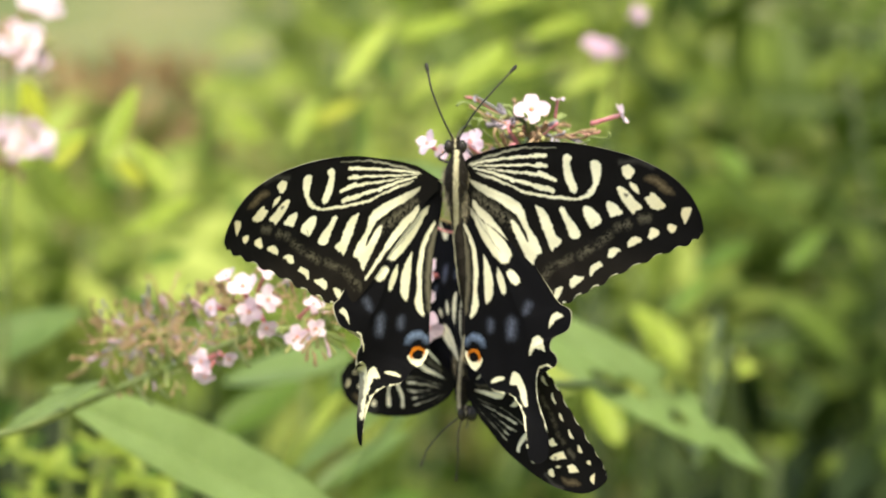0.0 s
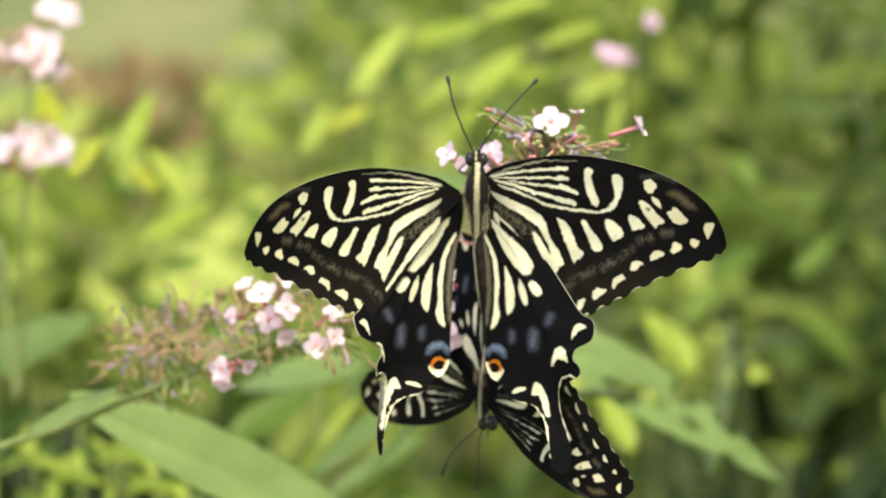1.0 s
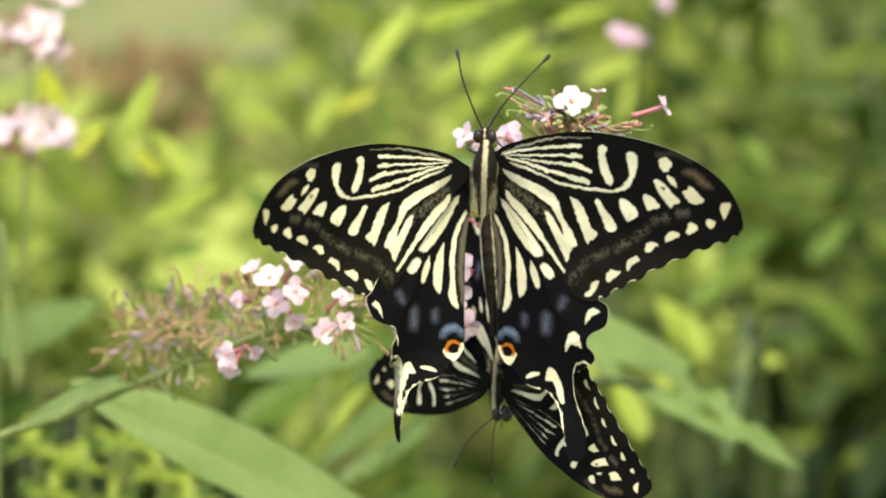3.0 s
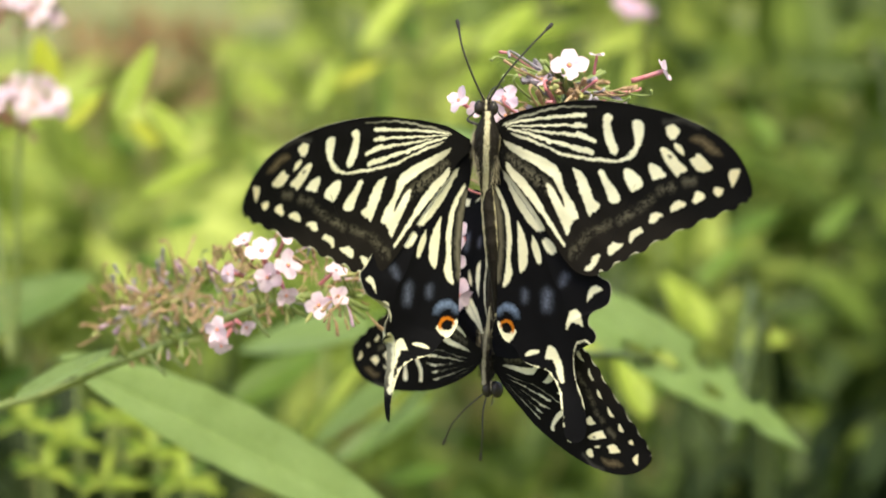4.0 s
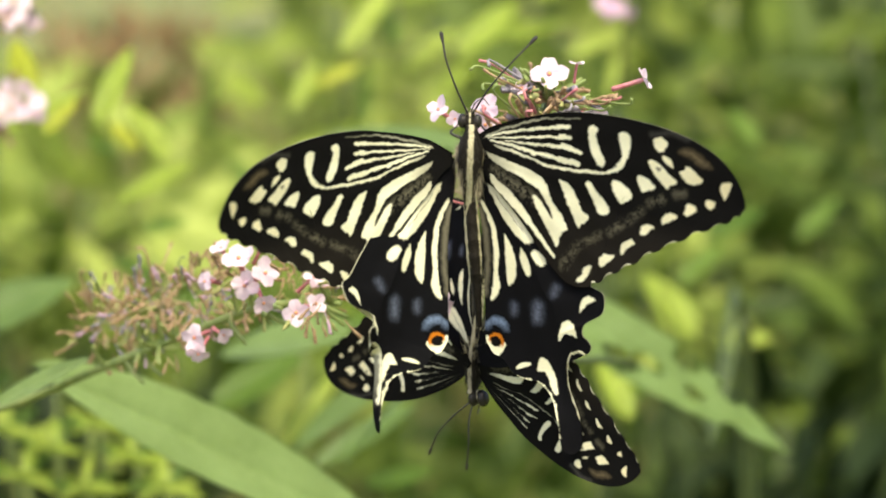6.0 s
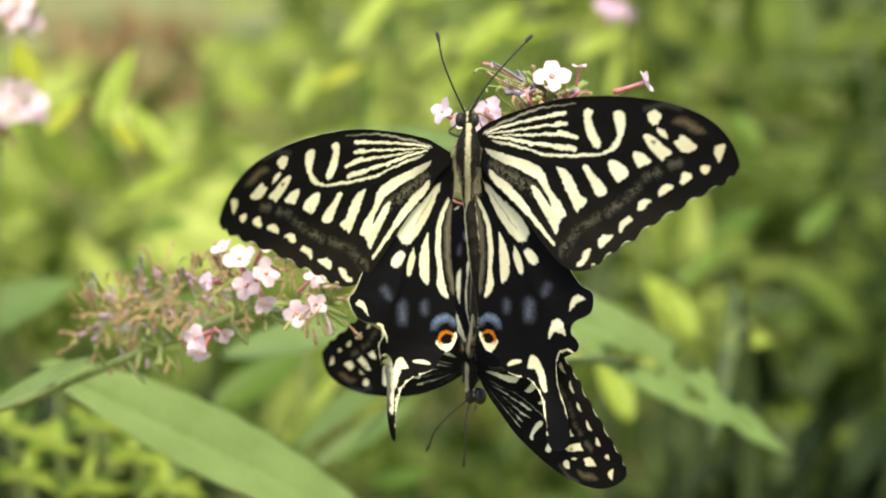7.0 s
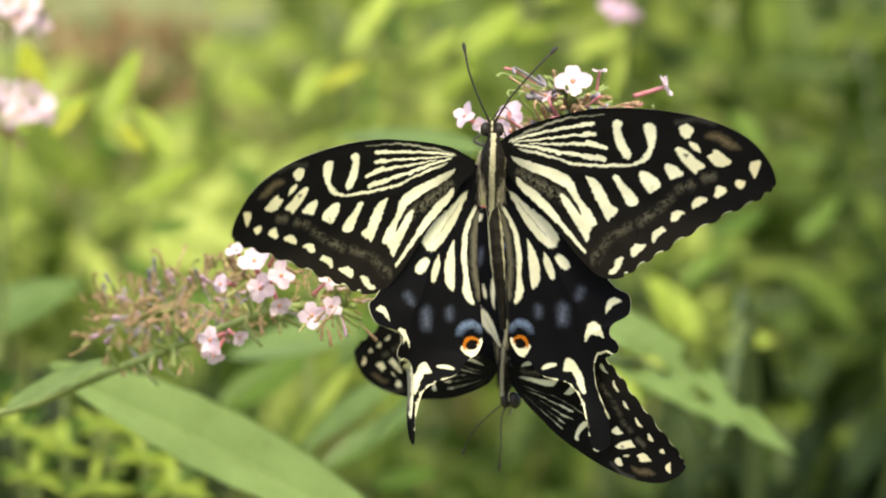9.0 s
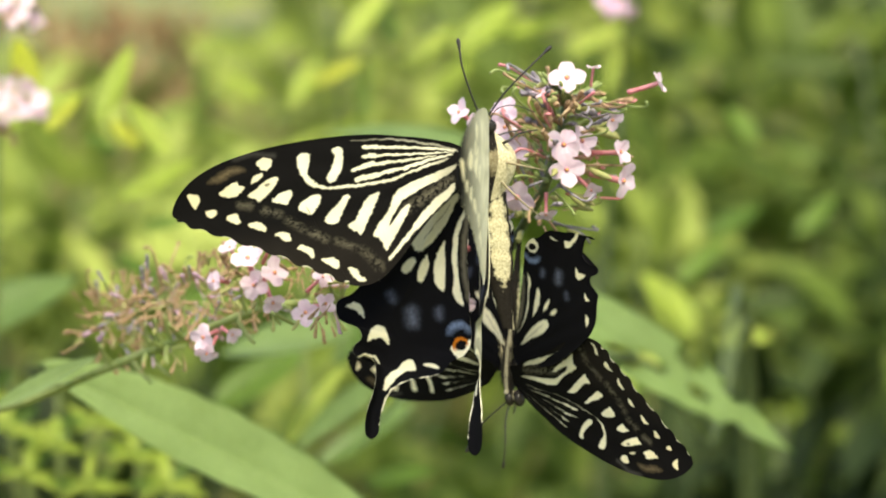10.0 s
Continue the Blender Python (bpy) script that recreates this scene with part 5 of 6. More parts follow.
# ---------------------------------------------------------------- what moves
def motions():
    female_rows = [
        (0, BED @ pose(0.0020, -0.0000, 0.0123, 89.96, 0.83, -2.82)),
        (0.5, BED @ pose(0.0019, -0.0000, 0.0120, 89.93, 1.28, -3.15)),
        (1, BED @ pose(0.0023, -0.0000, 0.0119, 89.96, 0.94, -2.17)),
        (1.5, BED @ pose(0.0027, -0.0000, 0.0116, 89.96, 1.09, -2.25)),
        (2, BED @ pose(0.0003, -0.0002, 0.0120, 89.35, 2.45, -14.95)),
        (2.1, BED @ pose(0.0016, -0.0004, 0.0123, 89.09, 1.78, -27.05)),
        (2.2, BED @ pose(0.0004, -0.0005, 0.0123, 88.25, 2.55, -34.42)),
        (2.3, BED @ pose(0.0013, -0.0004, 0.0120, 88.88, 2.14, -27.62)),
        (2.5, BED @ pose(0.0011, -0.0000, 0.0120, 89.89, 2.56, -2.36)),
        (2.7, BED @ pose(0.0033, -0.0002, 0.0112, 89.67, 1.18, -15.75)),
        (2.95, BED @ pose(0.0011, -0.0000, 0.0120, 89.89, 2.56, -2.36)),
        (4, BED @ pose(0.0018, -0.0000, 0.0118, 89.97, 1.57, -1.07)),
        (4.5, BED @ pose(0.0023, -0.0000, 0.0113, 89.97, 1.89, -0.95)),
        (5, BED @ pose(0.0026, -0.0000, 0.0109, 89.99, 2.02, -0.40)),
        (5.5, BED @ pose(0.0028, -0.0000, 0.0108, 89.99, 2.12, -0.26)),
        (6.5, BED @ pose(0.0028, 0.0027, 0.0108, 89.99, 2.12, -0.26)),
        (6.8, BED @ pose(0.0019, 0.0034, 0.0123, 89.99, 0.18, -3.07)),
        (7, BED @ pose(0.0025, 0.0040, 0.0113, 89.96, 0.92, -2.29)),
        (7.5, BED @ pose(0.0023, 0.0057, 0.0113, 89.90, 1.58, -3.50)),
        (8, BED @ pose(0.0035, 0.0075, 0.0105, 89.96, 1.72, -1.49)),
        (8.5, BED @ pose(0.0038, 0.0087, 0.0106, 89.98, 1.45, -0.91)),
        (9, BED @ pose(0.0039, 0.0100, 0.0103, 89.93, 1.64, -2.33)),
        (9.5, BED @ pose(0.0040, 0.0117, 0.0102, 89.96, 1.82, -1.34)),
        (9.65, BED @ pose(0.0040, 0.0123, 0.0102, 89.96, 1.82, -1.34)),
        (9.8, BED @ pose(0.0027, 0.0124, 0.0096, 89.80, 0.42, -24.86)),
        (9.9, BED @ pose(0.0023, 0.0127, 0.0097, 90.51, -0.78, -33.13)),
        (10, BED @ pose(0.0032, 0.0128, 0.0103, 86.74, 2.20, -56.06)),
    ]
    left_fore = [
        (0, pose(-0.00442, -0.00165, 0.00061, 5.61, 36.05, 9.10)),
        (0.5, pose(-0.00440, -0.00162, 0.00060, 4.92, 35.69, 9.08)),
        (1, pose(-0.00438, -0.00158, 0.00058, 5.22, 34.39, 8.91)),
        (1.5, pose(-0.00435, -0.00155, 0.00056, 5.01, 33.84, 8.85)),
        (2, pose(-0.00363, -0.00146, 0.00096, 6.99, 38.36, 9.33)),
        (2.1, pose(-0.00312, -0.00145, 0.00076, 12.04, 32.91, 2.21)),
        (2.2, pose(-0.00282, -0.00145, 0.00066, 6.91, 31.49, 6.66)),
        (2.3, pose(-0.00312, -0.00144, 0.00075, 11.97, 31.41, 2.52)),
        (2.5, pose(-0.00381, -0.00139, 0.00049, 4.07, 35.69, 11.10)),
        (2.7, pose(-0.00320, -0.00137, 0.00038, 12.08, 29.30, 2.85)),
        (2.95, pose(-0.00379, -0.00135, 0.00047, 4.27, 35.63, 11.02)),
        (4, pose(-0.00406, -0.00132, 0.00043, 4.94, 33.64, 10.84)),
        (4.5, pose(-0.00413, -0.00131, 0.00041, 5.28, 33.41, 10.46)),
        (5, pose(-0.00422, -0.00129, 0.00038, 4.58, 32.56, 10.19)),
        (5.5, pose(-0.00426, -0.00134, 0.00052, 5.02, 31.76, 10.72)),
        (6.5, pose(-0.00435, -0.00143, 0.00076, 4.53, 32.13, 11.03)),
        (6.8, pose(-0.00428, -0.00146, 0.00084, 10.35, 37.08, 3.67)),
        (7, pose(-0.00429, -0.00148, 0.00090, 5.64, 34.04, 9.40)),
        (7.5, pose(-0.00433, -0.00152, 0.00102, 5.74, 33.74, 9.61)),
        (8, pose(-0.00434, -0.00146, 0.00127, 5.70, 30.07, 10.02)),
        (8.5, pose(-0.00444, -0.00139, 0.00152, 5.82, 29.53, 10.62)),
        (9, pose(-0.00434, -0.00132, 0.00177, 5.86, 28.74, 10.65)),
        (9.5, pose(-0.00371, -0.00123, 0.00195, 5.78, 26.63, 10.83)),
        (9.65, pose(-0.00352, -0.00121, 0.00201, 5.77, 26.30, 11.07)),
        (9.8, pose(-0.00154, -0.00113, 0.00193, 9.37, 20.91, 7.43)),
        (9.9, pose(-0.00052, -0.00108, 0.00182, 6.24, 26.37, 5.58)),
        (10, pose(-0.00010, -0.00113, 0.00271, 5.57, 47.37, 17.01)),
    ]
    left_hind = [
        (0, pose(-0.00354, 0.00008, -0.00082, 3.62, 37.59, 3.16)),
        (0.5, pose(-0.00354, 0.00013, -0.00083, 1.12, 36.44, 2.70)),
        (1, pose(-0.00353, 0.00017, -0.00084, 3.64, 35.64, 3.40)),
        (1.5, pose(-0.00353, 0.00022, -0.00085, 2.02, 34.36, 3.12)),
        (2, pose(-0.00351, 0.00023, -0.00070, -2.28, 30.22, 6.06)),
        (2.1, pose(-0.00371, 0.00024, -0.00060, 6.89, 26.33, 4.95)),
        (2.2, pose(-0.00381, 0.00025, -0.00060, 1.78, 22.80, 9.69)),
        (2.3, pose(-0.00371, 0.00026, -0.00060, 7.62, 25.42, 6.35)),
        (2.5, pose(-0.00327, 0.00033, -0.00089, 1.45, 37.49, 5.58)),
        (2.7, pose(-0.00347, 0.00035, -0.00089, 11.82, 32.40, 3.06)),
        (2.95, pose(-0.00327, 0.00037, -0.00090, 2.06, 37.25, 5.89)),
        (4, pose(-0.00337, 0.00045, -0.00095, 3.93, 36.94, 4.44)),
        (4.5, pose(-0.00342, 0.00049, -0.00098, 3.33, 36.19, 4.54)),
        (5, pose(-0.00347, 0.00053, -0.00100, 1.57, 34.34, 4.21)),
        (5.5, pose(-0.00359, 0.00040, -0.00094, -1.18, 33.48, 3.95)),
        (6.5, pose(-0.00383, 0.00013, -0.00081, -5.42, 33.93, 2.65)),
        (6.8, pose(-0.00391, 0.00005, -0.00077, 7.68, 40.21, 9.40)),
        (7, pose(-0.00396, 0.00000, -0.00074, 3.91, 34.26, 10.05)),
        (7.5, pose(-0.00408, -0.00013, -0.00068, 3.38, 33.76, 9.83)),
        (8, pose(-0.00390, -0.00007, -0.00069, 0.88, 30.98, 8.55)),
        (8.5, pose(-0.00373, 0.00000, -0.00070, 4.16, 30.63, 9.50)),
        (9, pose(-0.00355, 0.00008, -0.00072, 2.86, 28.41, 9.63)),
        (9.5, pose(-0.00328, -0.00004, -0.00073, 5.61, 27.45, 8.32)),
        (9.65, pose(-0.00320, -0.00007, -0.00073, 5.61, 27.27, 8.00)),
        (9.8, pose(-0.00316, -0.00036, -0.00058, 10.77, 18.63, 5.89)),
        (9.9, pose(-0.00303, -0.00054, -0.00055, 7.52, 23.52, 3.04)),
        (10, pose(-0.00410, -0.00084, 0.00119, 9.57, 37.49, 12.61)),
    ]
    right_fore = [
        (0, pose(0.00115, -0.00035, -0.00043, 6.32, -28.95, -4.57)),
        (0.5, pose(0.00118, -0.00030, -0.00043, 6.74, -28.92, -4.48)),
        (1, pose(0.00122, -0.00025, -0.00043, 8.81, -28.62, -4.83)),
        (1.5, pose(0.00125, -0.00020, -0.00043, 9.78, -27.28, -4.65)),
        (2, pose(0.00158, -0.00013, -0.00005, 9.65, -34.46, -2.91)),
        (2.1, pose(0.00199, -0.00012, -0.00015, 6.23, -37.41, -3.81)),
        (2.2, pose(0.00219, -0.00011, -0.00025, 8.73, -38.22, -5.09)),
        (2.3, pose(0.00200, -0.00010, -0.00015, 6.68, -38.30, -5.34)),
        (2.5, pose(0.00184, -0.00015, -0.00035, 8.98, -30.12, -4.00)),
        (2.7, pose(0.00226, -0.00013, -0.00045, 3.01, -33.80, -5.24)),
        (2.95, pose(0.00187, -0.00011, -0.00035, 9.38, -30.18, -4.03)),
        (4, pose(0.00161, 0.00004, -0.00038, 4.41, -30.77, -3.76)),
        (4.5, pose(0.00153, 0.00011, -0.00040, 6.75, -29.94, -3.74)),
        (5, pose(0.00146, 0.00018, -0.00041, 8.80, -29.57, -3.43)),
        (5.5, pose(0.00146, 0.00024, -0.00032, 9.09, -28.86, -2.70)),
        (6.5, pose(0.00146, 0.00034, -0.00015, 8.97, -29.02, -2.97)),
        (6.8, pose(0.00157, 0.00038, -0.00009, 1.49, -35.16, 2.25)),
        (7, pose(0.00157, 0.00040, -0.00006, -1.94, -28.00, 2.77)),
        (7.5, pose(0.00157, 0.00045, 0.00003, 1.26, -28.05, 1.85)),
        (8, pose(0.00156, 0.00053, 0.00005, 3.34, -24.55, 2.31)),
        (8.5, pose(0.00165, 0.00061, 0.00007, 2.96, -24.43, 2.01)),
        (9, pose(0.00184, 0.00068, 0.00009, 4.12, -23.48, 2.45)),
        (9.5, pose(0.00174, 0.00068, 0.00009, 5.12, -22.64, 1.34)),
        (9.65, pose(0.00174, 0.00068, 0.00009, 5.12, -22.64, 1.34)),
        (9.8, pose(0.00200, 0.00030, 0.00020, 1.21, -28.64, 0.32)),
        (9.9, pose(0.00189, 0.00005, 0.00030, 1.68, -41.26, -1.25)),
        (10, pose(0.00210, -0.00020, 0.00010, 3.50, -34.00, 0.00)),
    ]
    right_hind = [
        (0, pose(0.00204, -0.00011, -0.00069, 2.77, -34.71, -3.68)),
        (0.5, pose(0.00207, -0.00007, -0.00068, 4.20, -34.02, -3.98)),
        (1, pose(0.00211, -0.00003, -0.00068, 2.57, -33.08, -3.42)),
        (1.5, pose(0.00214, 0.00001, -0.00067, 2.54, -32.11, -2.92)),
        (2, pose(0.00162, 0.00000, -0.00055, 2.62, -38.97, -0.54)),
        (2.1, pose(0.00143, 0.00001, -0.00045, 0.16, -41.17, -1.36)),
        (2.2, pose(0.00133, 0.00002, -0.00045, 3.54, -42.10, -2.24)),
        (2.3, pose(0.00144, 0.00003, -0.00045, 0.71, -40.86, -2.07)),
        (2.5, pose(0.00224, 0.00001, -0.00063, 8.04, -34.06, -4.03)),
        (2.7, pose(0.00205, 0.00002, -0.00062, 2.88, -35.68, -5.67)),
        (2.95, pose(0.00227, 0.00004, -0.00062, 7.31, -34.15, -3.72)),
        (4, pose(0.00239, 0.00021, -0.00061, 7.63, -35.20, -5.54)),
        (4.5, pose(0.00246, 0.00029, -0.00060, 5.81, -35.31, -4.36)),
        (5, pose(0.00252, 0.00039, -0.00058, 5.53, -34.01, -3.53)),
        (5.5, pose(0.00246, 0.00033, -0.00058, 6.32, -32.31, -3.02)),
        (6.5, pose(0.00235, 0.00023, -0.00056, 7.63, -31.35, -3.29)),
        (6.8, pose(0.00231, 0.00020, -0.00055, 0.79, -39.05, -4.59)),
        (7, pose(0.00229, 0.00019, -0.00055, 6.36, -32.39, -5.30)),
        (7.5, pose(0.00224, 0.00014, -0.00054, 5.77, -31.44, -3.77)),
        (8, pose(0.00223, 0.00015, -0.00054, 7.37, -27.01, -2.41)),
        (8.5, pose(0.00221, 0.00017, -0.00054, 6.91, -25.88, -2.46)),
        (9, pose(0.00220, 0.00019, -0.00053, 7.68, -23.78, -2.14)),
        (9.5, pose(0.00220, 0.00019, -0.00053, 6.58, -22.90, -1.92)),
        (9.65, pose(0.00220, 0.00019, -0.00053, 6.58, -22.90, -1.92)),
        (9.8, pose(0.00126, -0.00015, -0.00038, 3.67, -28.86, -0.97)),
        (9.9, pose(0.00072, -0.00037, -0.00034, 2.16, -39.59, -0.24)),
        (10, pose(0.00000, -0.00060, 0.00000, 3.50, -34.00, 0.00)),
    ]
    male_rows = [
        (0, BED @ pose(0.0041, 0.0160, -0.0244, -89.86, -0.29, 155.00)),
        (0.5, BED @ pose(0.0041, 0.0160, -0.0246, -89.87, -0.29, 155.00)),
        (1, BED @ pose(0.0046, 0.0160, -0.0247, -89.88, -0.26, 155.00)),
        (1.5, BED @ pose(0.0054, 0.0160, -0.0247, -89.88, -0.26, 155.00)),
        (2, BED @ pose(0.0034, 0.0160, -0.0244, -89.82, -0.39, 155.00)),
        (2.5, BED @ pose(0.0032, 0.0160, -0.0247, -89.89, -0.24, 155.00)),
        (2.7, BED @ pose(0.0044, 0.0160, -0.0254, -89.85, -0.33, 155.00)),
        (3.8, BED @ pose(0.0038, 0.0160, -0.0248, -89.90, -0.21, 155.00)),
        (4, BED @ pose(0.0033, 0.0160, -0.0249, -89.90, -0.22, 155.00)),
        (4.5, BED @ pose(0.0038, 0.0160, -0.0254, -89.90, -0.22, 155.00)),
        (5, BED @ pose(0.0049, 0.0160, -0.0255, -89.91, -0.20, 155.00)),
        (5.5, BED @ pose(0.0056, 0.0160, -0.0254, -89.92, -0.18, 155.00)),
        (6.8, BED @ pose(0.0022, 0.0195, -0.0248, -89.84, -0.34, 155.00)),
        (7, BED @ pose(0.0041, 0.0200, -0.0250, -89.86, -0.30, 155.00)),
        (7.5, BED @ pose(0.0040, 0.0217, -0.0253, -89.88, -0.26, 155.00)),
        (8, BED @ pose(0.0070, 0.0235, -0.0255, -89.90, -0.21, 155.00)),
        (8.5, BED @ pose(0.0069, 0.0248, -0.0256, -89.92, -0.18, 155.00)),
        (9, BED @ pose(0.0075, 0.0260, -0.0258, -89.93, -0.16, 155.00)),
        (9.5, BED @ pose(0.0069, 0.0278, -0.0264, -89.93, -0.16, 155.00)),
        (10, BED @ pose(0.0092, 0.0295, -0.0261, -89.95, -0.12, 155.00)),
    ]
    male_left_fore = [
        (0, pose(-0.00085, -0.00014, 0.00057, -24.46, 27.90, -26.54)),
        (0.5, pose(-0.00089, -0.00014, 0.00055, -24.47, 27.06, -26.53)),
        (1, pose(-0.00094, -0.00014, 0.00053, -24.78, 26.33, -26.03)),
        (1.5, pose(-0.00098, -0.00014, 0.00050, -24.71, 25.74, -26.20)),
        (2, pose(-0.00103, -0.00014, 0.00048, -22.80, 31.27, -30.59)),
        (2.5, pose(-0.00107, -0.00014, 0.00046, -25.11, 25.85, -25.93)),
        (2.7, pose(-0.00109, -0.00014, 0.00045, -23.68, 27.00, -28.68)),
        (3.8, pose(-0.00119, -0.00014, 0.00040, -25.49, 24.65, -25.49)),
        (4, pose(-0.00121, -0.00014, 0.00039, -25.34, 25.32, -25.98)),
        (4.5, pose(-0.00125, -0.00014, 0.00037, -25.18, 24.53, -26.29)),
        (5, pose(-0.00130, -0.00015, 0.00034, -25.49, 23.88, -25.76)),
        (5.5, pose(-0.00133, -0.00020, 0.00034, -25.94, 22.80, -25.06)),
        (6.8, pose(-0.00143, -0.00036, 0.00034, -24.33, 28.51, -30.26)),
        (7, pose(-0.00144, -0.00038, 0.00034, -24.93, 26.54, -28.99)),
        (7.5, pose(-0.00148, -0.00044, 0.00034, -25.79, 24.78, -27.45)),
        (8, pose(-0.00126, -0.00032, 0.00043, -26.21, 22.38, -26.04)),
        (8.5, pose(-0.00105, -0.00020, 0.00051, -26.47, 21.17, -25.31)),
        (9, pose(-0.00084, -0.00008, 0.00060, -26.54, 19.37, -24.80)),
        (9.5, pose(-0.00062, 0.00004, 0.00069, -26.32, 17.62, -24.90)),
        (10, pose(-0.00041, 0.00016, 0.00077, -26.87, 17.60, -24.03)),
    ]
    male_left_hind = [
        (0, pose(-0.00083, -0.00169, 0.00045, -11.96, 39.28, -18.67)),
        (0.5, pose(-0.00083, -0.00169, 0.00045, -12.11, 38.44, -18.66)),
        (1, pose(-0.00083, -0.00169, 0.00045, -12.46, 37.60, -18.10)),
        (1.5, pose(-0.00083, -0.00169, 0.00045, -12.50, 37.02, -18.20)),
        (2, pose(-0.00083, -0.00169, 0.00045, -10.22, 43.23, -20.90)),
        (2.5, pose(-0.00083, -0.00169, 0.00045, -12.84, 37.00, -17.40)),
        (2.7, pose(-0.00083, -0.00169, 0.00045, -11.61, 38.67, -19.82)),
        (3.8, pose(-0.00083, -0.00169, 0.00045, -13.31, 35.67, -16.63)),
        (4, pose(-0.00083, -0.00169, 0.00045, -13.14, 36.41, -16.84)),
        (4.5, pose(-0.00083, -0.00169, 0.00045, -13.11, 35.66, -17.13)),
        (5, pose(-0.00083, -0.00169, 0.00045, -13.44, 34.90, -16.52)),
        (5.5, pose(-0.00083, -0.00169, 0.00045, -13.73, 33.62, -16.13)),
        (6.8, pose(-0.00083, -0.00169, 0.00045, -11.29, 40.09, -19.94)),
        (7, pose(-0.00083, -0.00169, 0.00045, -11.97, 37.89, -19.23)),
        (7.5, pose(-0.00083, -0.00169, 0.00045, -12.68, 35.80, -18.19)),
        (8, pose(-0.00083, -0.00169, 0.00045, -13.39, 33.70, -17.01)),
        (8.5, pose(-0.00083, -0.00169, 0.00045, -13.78, 32.90, -16.18)),
        (9, pose(-0.00083, -0.00169, 0.00045, -14.09, 31.58, -15.70)),
        (9.5, pose(-0.00083, -0.00169, 0.00045, -14.15, 30.43, -15.82)),
        (10, pose(-0.00083, -0.00169, 0.00045, -14.60, 30.76, -14.48)),
    ]
    male_right_fore = [
        (0, pose(0.00339, -0.00168, 0.00098, -8.35, 33.57, 7.61)),
        (0.5, pose(0.00337, -0.00171, 0.00096, -8.04, 33.38, 7.56)),
        (1, pose(0.00334, -0.00174, 0.00093, -7.70, 33.08, 7.55)),
        (1.5, pose(0.00331, -0.00178, 0.00091, -7.40, 32.94, 7.45)),
        (2, pose(0.00329, -0.00181, 0.00089, -7.05, 32.55, 7.49)),
        (2.5, pose(0.00326, -0.00184, 0.00087, -6.78, 32.52, 7.33)),
        (2.7, pose(0.00325, -0.00185, 0.00086, -6.79, 32.94, 7.06)),
        (3.8, pose(0.00319, -0.00193, 0.00081, -5.77, 31.01, 7.59)),
        (4, pose(0.00318, -0.00194, 0.00080, -5.63, 30.87, 7.59)),
        (4.5, pose(0.00315, -0.00197, 0.00077, -5.43, 31.08, 7.32)),
        (5, pose(0.00313, -0.00201, 0.00075, -5.00, 30.25, 7.51)),
        (5.5, pose(0.00298, -0.00206, 0.00069, -6.83, 29.34, 7.27)),
        (6.8, pose(0.00261, -0.00221, 0.00053, -10.42, 22.34, 9.36)),
        (7, pose(0.00256, -0.00223, 0.00051, -12.01, 25.99, 7.21)),
        (7.5, pose(0.00241, -0.00229, 0.00045, -13.97, 25.96, 6.66)),
        (8, pose(0.00293, -0.00203, 0.00069, -16.00, 27.23, 5.76)),
        (8.5, pose(0.00344, -0.00178, 0.00093, -17.88, 27.84, 5.26)),
        (9, pose(0.00396, -0.00152, 0.00117, -19.74, 28.30, 4.84)),
        (9.5, pose(0.00447, -0.00126, 0.00141, -21.06, 27.36, 5.60)),
        (10, pose(0.00499, -0.00101, 0.00165, -22.51, 26.82, 6.12)),
    ]
    male_right_hind = [
        (0, pose(0.0016, 0.0000, 0.0000, 10.03, 31.16, 2.60)),
        (0.5, pose(0.0016, 0.0000, 0.0000, 10.03, 31.01, 2.61)),
        (1, pose(0.0016, 0.0000, 0.0000, 10.03, 30.74, 2.62)),
        (1.5, pose(0.0016, 0.0000, 0.0000, 10.04, 30.65, 2.62)),
        (2, pose(0.0016, 0.0000, 0.0000, 10.04, 30.28, 2.64)),
        (2.5, pose(0.0016, 0.0000, 0.0000, 10.04, 30.31, 2.64)),
        (2.7, pose(0.0016, 0.0000, 0.0000, 10.03, 30.79, 2.62)),
        (3.8, pose(0.0016, 0.0000, 0.0000, 10.07, 28.86, 2.70)),
        (4, pose(0.0016, 0.0000, 0.0000, 10.07, 28.73, 2.70)),
        (4.5, pose(0.0016, 0.0000, 0.0000, 10.07, 29.01, 2.69)),
        (5, pose(0.0016, 0.0000, 0.0000, 10.08, 28.19, 2.72)),
        (5.5, pose(0.0016, 0.0000, 0.0000, 10.10, 27.38, 2.75)),
        (6.8, pose(0.0016, 0.0000, 0.0000, 10.20, 20.14, 3.01)),
        (7, pose(0.0016, 0.0000, 0.0000, 10.15, 24.28, 2.86)),
        (7.5, pose(0.0016, 0.0000, 0.0000, 10.14, 24.49, 2.86)),
        (8, pose(0.0016, 0.0000, 0.0000, 10.13, 25.12, 2.83)),
        (8.5, pose(0.0016, 0.0000, 0.0000, 10.14, 25.04, 2.84)),
        (9, pose(0.0016, 0.0000, 0.0000, 10.14, 24.81, 2.85)),
        (9.5, pose(0.0016, 0.0000, 0.0000, 10.17, 22.86, 2.91)),
        (10, pose(0.0016, 0.0000, 0.0000, 10.19, 21.36, 2.97)),
    ]
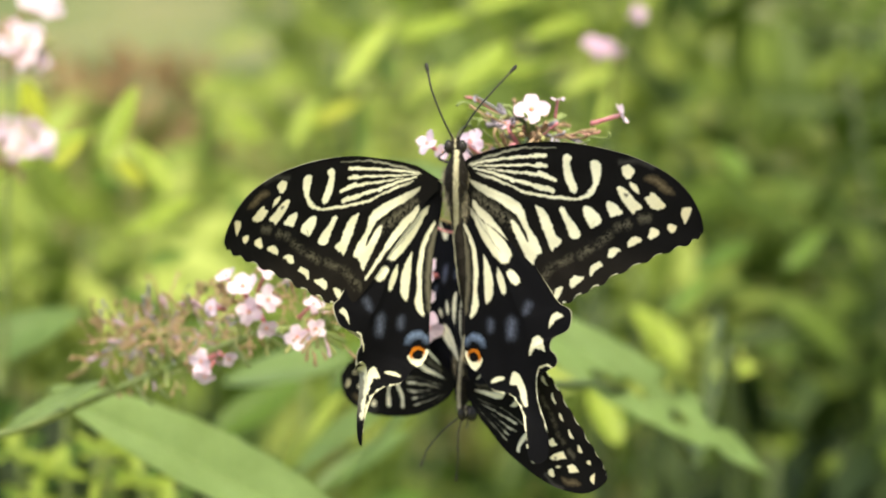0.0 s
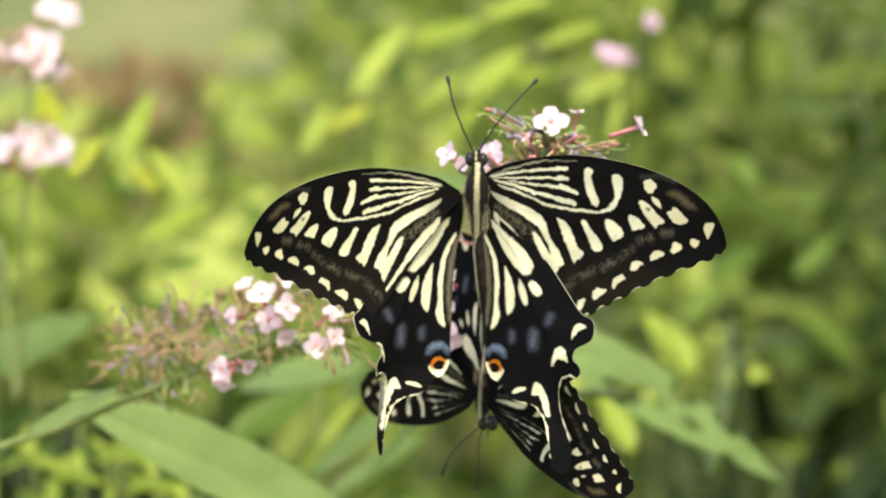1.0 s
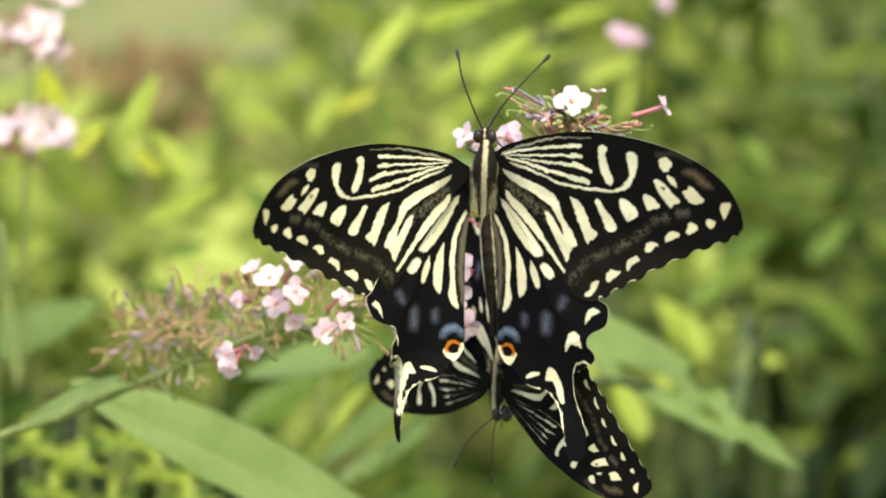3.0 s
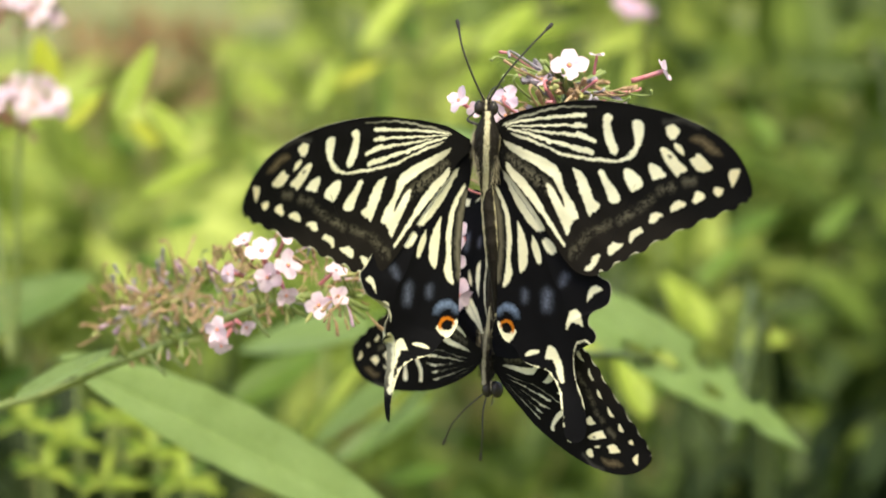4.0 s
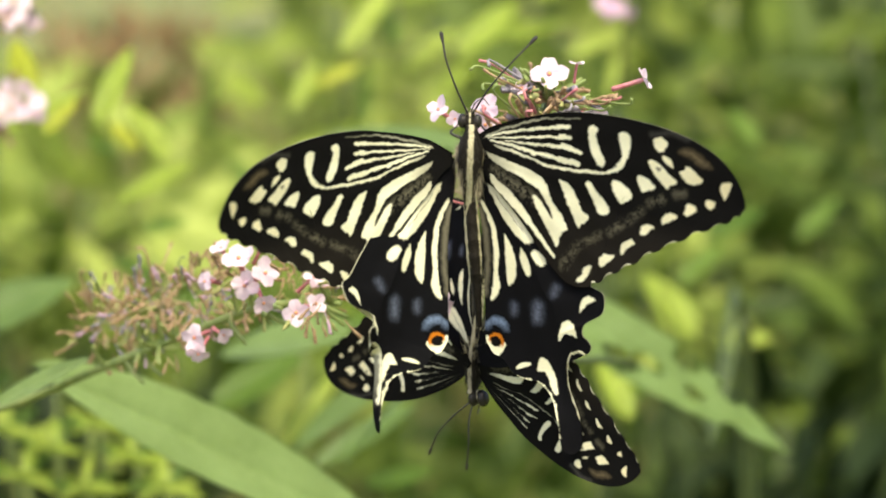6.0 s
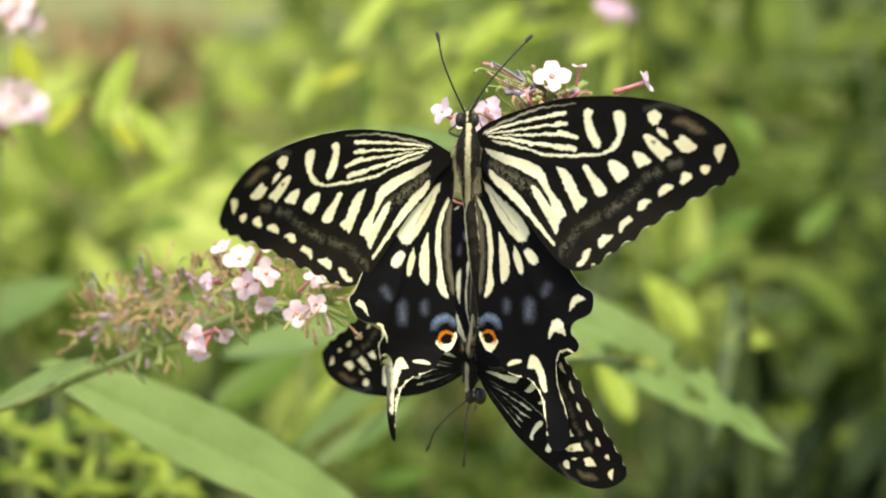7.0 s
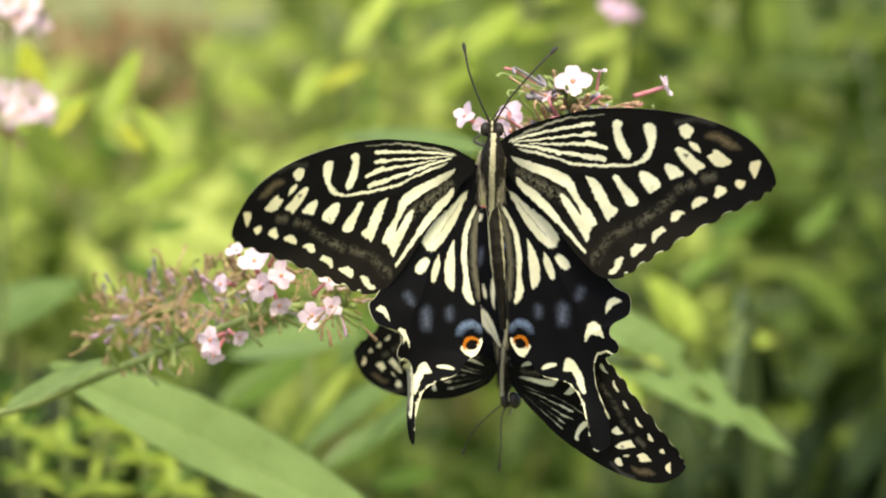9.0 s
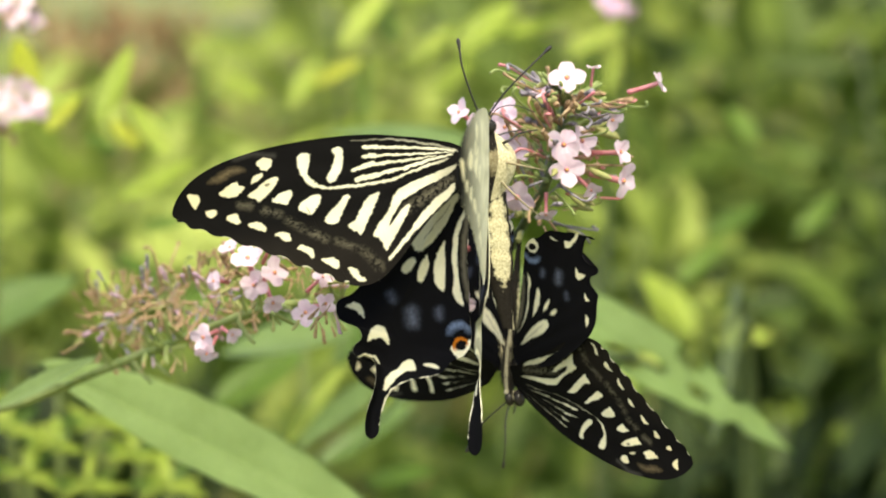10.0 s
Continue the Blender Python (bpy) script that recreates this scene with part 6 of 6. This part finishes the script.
    flower_rows = [
        (0, BED @ pose(-0.0025, -0.0135, 0.0003, 0.00, 0.00, 0.00)),
        (0.5, BED @ pose(-0.0025, -0.0135, 0.0002, 0.00, 0.00, 0.00)),
        (1, BED @ pose(-0.0023, -0.0135, 0.0000, 0.00, 0.00, 0.00)),
        (1.5, BED @ pose(-0.0019, -0.0135, -0.0002, 0.00, 0.00, 0.00)),
        (2, BED @ pose(-0.0025, -0.0135, 0.0002, 0.00, 0.00, 0.00)),
        (2.5, BED @ pose(-0.0026, -0.0135, 0.0005, 0.00, 0.00, 0.00)),
        (2.7, BED @ pose(-0.0017, -0.0135, -0.0007, 0.00, 0.00, 0.00)),
        (3.8, BED @ pose(-0.0019, -0.0135, 0.0005, 0.00, 0.00, 0.00)),
        (4, BED @ pose(-0.0022, -0.0135, 0.0005, 0.00, 0.00, 0.00)),
        (4.5, BED @ pose(-0.0018, -0.0135, 0.0001, 0.00, 0.00, 0.00)),
        (5, BED @ pose(-0.0016, -0.0135, -0.0002, 0.00, 0.00, 0.00)),
        (5.5, BED @ pose(-0.0015, -0.0135, -0.0003, 0.00, 0.00, 0.00)),
        (6.8, BED @ pose(-0.0024, -0.0100, 0.0006, 0.00, 0.00, 0.00)),
        (7, BED @ pose(-0.0012, -0.0095, -0.0000, 0.00, 0.00, 0.00)),
        (7.5, BED @ pose(-0.0014, -0.0077, 0.0004, 0.00, 0.00, 0.00)),
        (8, BED @ pose(-0.0005, -0.0060, -0.0002, 0.00, 0.00, 0.00)),
        (8.5, BED @ pose(-0.0003, -0.0048, -0.0002, 0.00, 0.00, 0.00)),
        (9, BED @ pose(-0.0000, -0.0035, -0.0001, 0.00, 0.00, 0.00)),
        (9.5, BED @ pose(0.0001, -0.0017, -0.0001, 0.00, 0.00, 0.00)),
        (10, BED @ pose(0.0000, 0.0000, 0.0000, 0.00, 0.00, 0.00)),
    ]
    # the head and feelers hold their heading while the body turns
    feeler_rows = [
        (0, pose(0, 0, 0, 0, 0.8, 0)),
        (0.5, pose(0, 0, 0, 0, 1.1, 0)),
        (1, pose(0, 0, 0, 0, 0.2, 0)),
        (1.5, pose(0, 0, 0, 0, 0.2, 0)),
        (2, pose(0, 0, 0, 0, 12.9, 0)),
        (2.1, pose(0, 0, 0, 0, 25.1, 0)),
        (2.2, pose(0, 0, 0, 0, 32.4, 0)),
        (2.3, pose(0, 0, 0, 0, 25.6, 0)),
        (2.5, pose(0, 0, 0, 0, 0.4, 0)),
        (2.7, pose(0, 0, 0, 0, 13.8, 0)),
        (2.95, pose(0, 0, 0, 0, 0.4, 0)),
        (4, pose(0, 0, 0, 0, -0.9, 0)),
        (4.5, pose(0, 0, 0, 0, -1.1, 0)),
        (5, pose(0, 0, 0, 0, -1.6, 0)),
        (5.5, pose(0, 0, 0, 0, -1.7, 0)),
        (6.5, pose(0, 0, 0, 0, -1.7, 0)),
        (6.8, pose(0, 0, 0, 0, 1.1, 0)),
        (7, pose(0, 0, 0, 0, 0.3, 0)),
        (7.5, pose(0, 0, 0, 0, 1.5, 0)),
        (8, pose(0, 0, 0, 0, -0.5, 0)),
        (8.5, pose(0, 0, 0, 0, -1.1, 0)),
        (9, pose(0, 0, 0, 0, 0.3, 0)),
        (9.5, pose(0, 0, 0, 0, -0.7, 0)),
        (9.65, pose(0, 0, 0, 0, -0.7, 0)),
        (9.8, pose(0, 0, 0, 0, 22.9, 0)),
        (9.9, pose(0, 0, 0, 0, 31.1, 0)),
        (10, pose(0, 0, 0, 0, 54.1, 0)),
    ]
    walk(female, female_rows)
    walk(female_wings["forewing", "left"], left_fore)
    walk(female_wings["hindwing", "left"], left_hind)
    walk(female_wings["forewing", "right"], right_fore)
    walk(female_wings["hindwing", "right"], right_hind)
    walk(male, male_rows)
    walk(male_wings["forewing", "left"], male_left_fore)
    walk(male_wings["hindwing", "left"], male_left_hind)
    walk(male_wings["forewing", "right"], male_right_fore)
    walk(male_wings["hindwing", "right"], male_right_hind)
    for feeler in female_antennae:
        walk(feeler, feeler_rows)
    walk(head_plant, flower_rows)


motions()
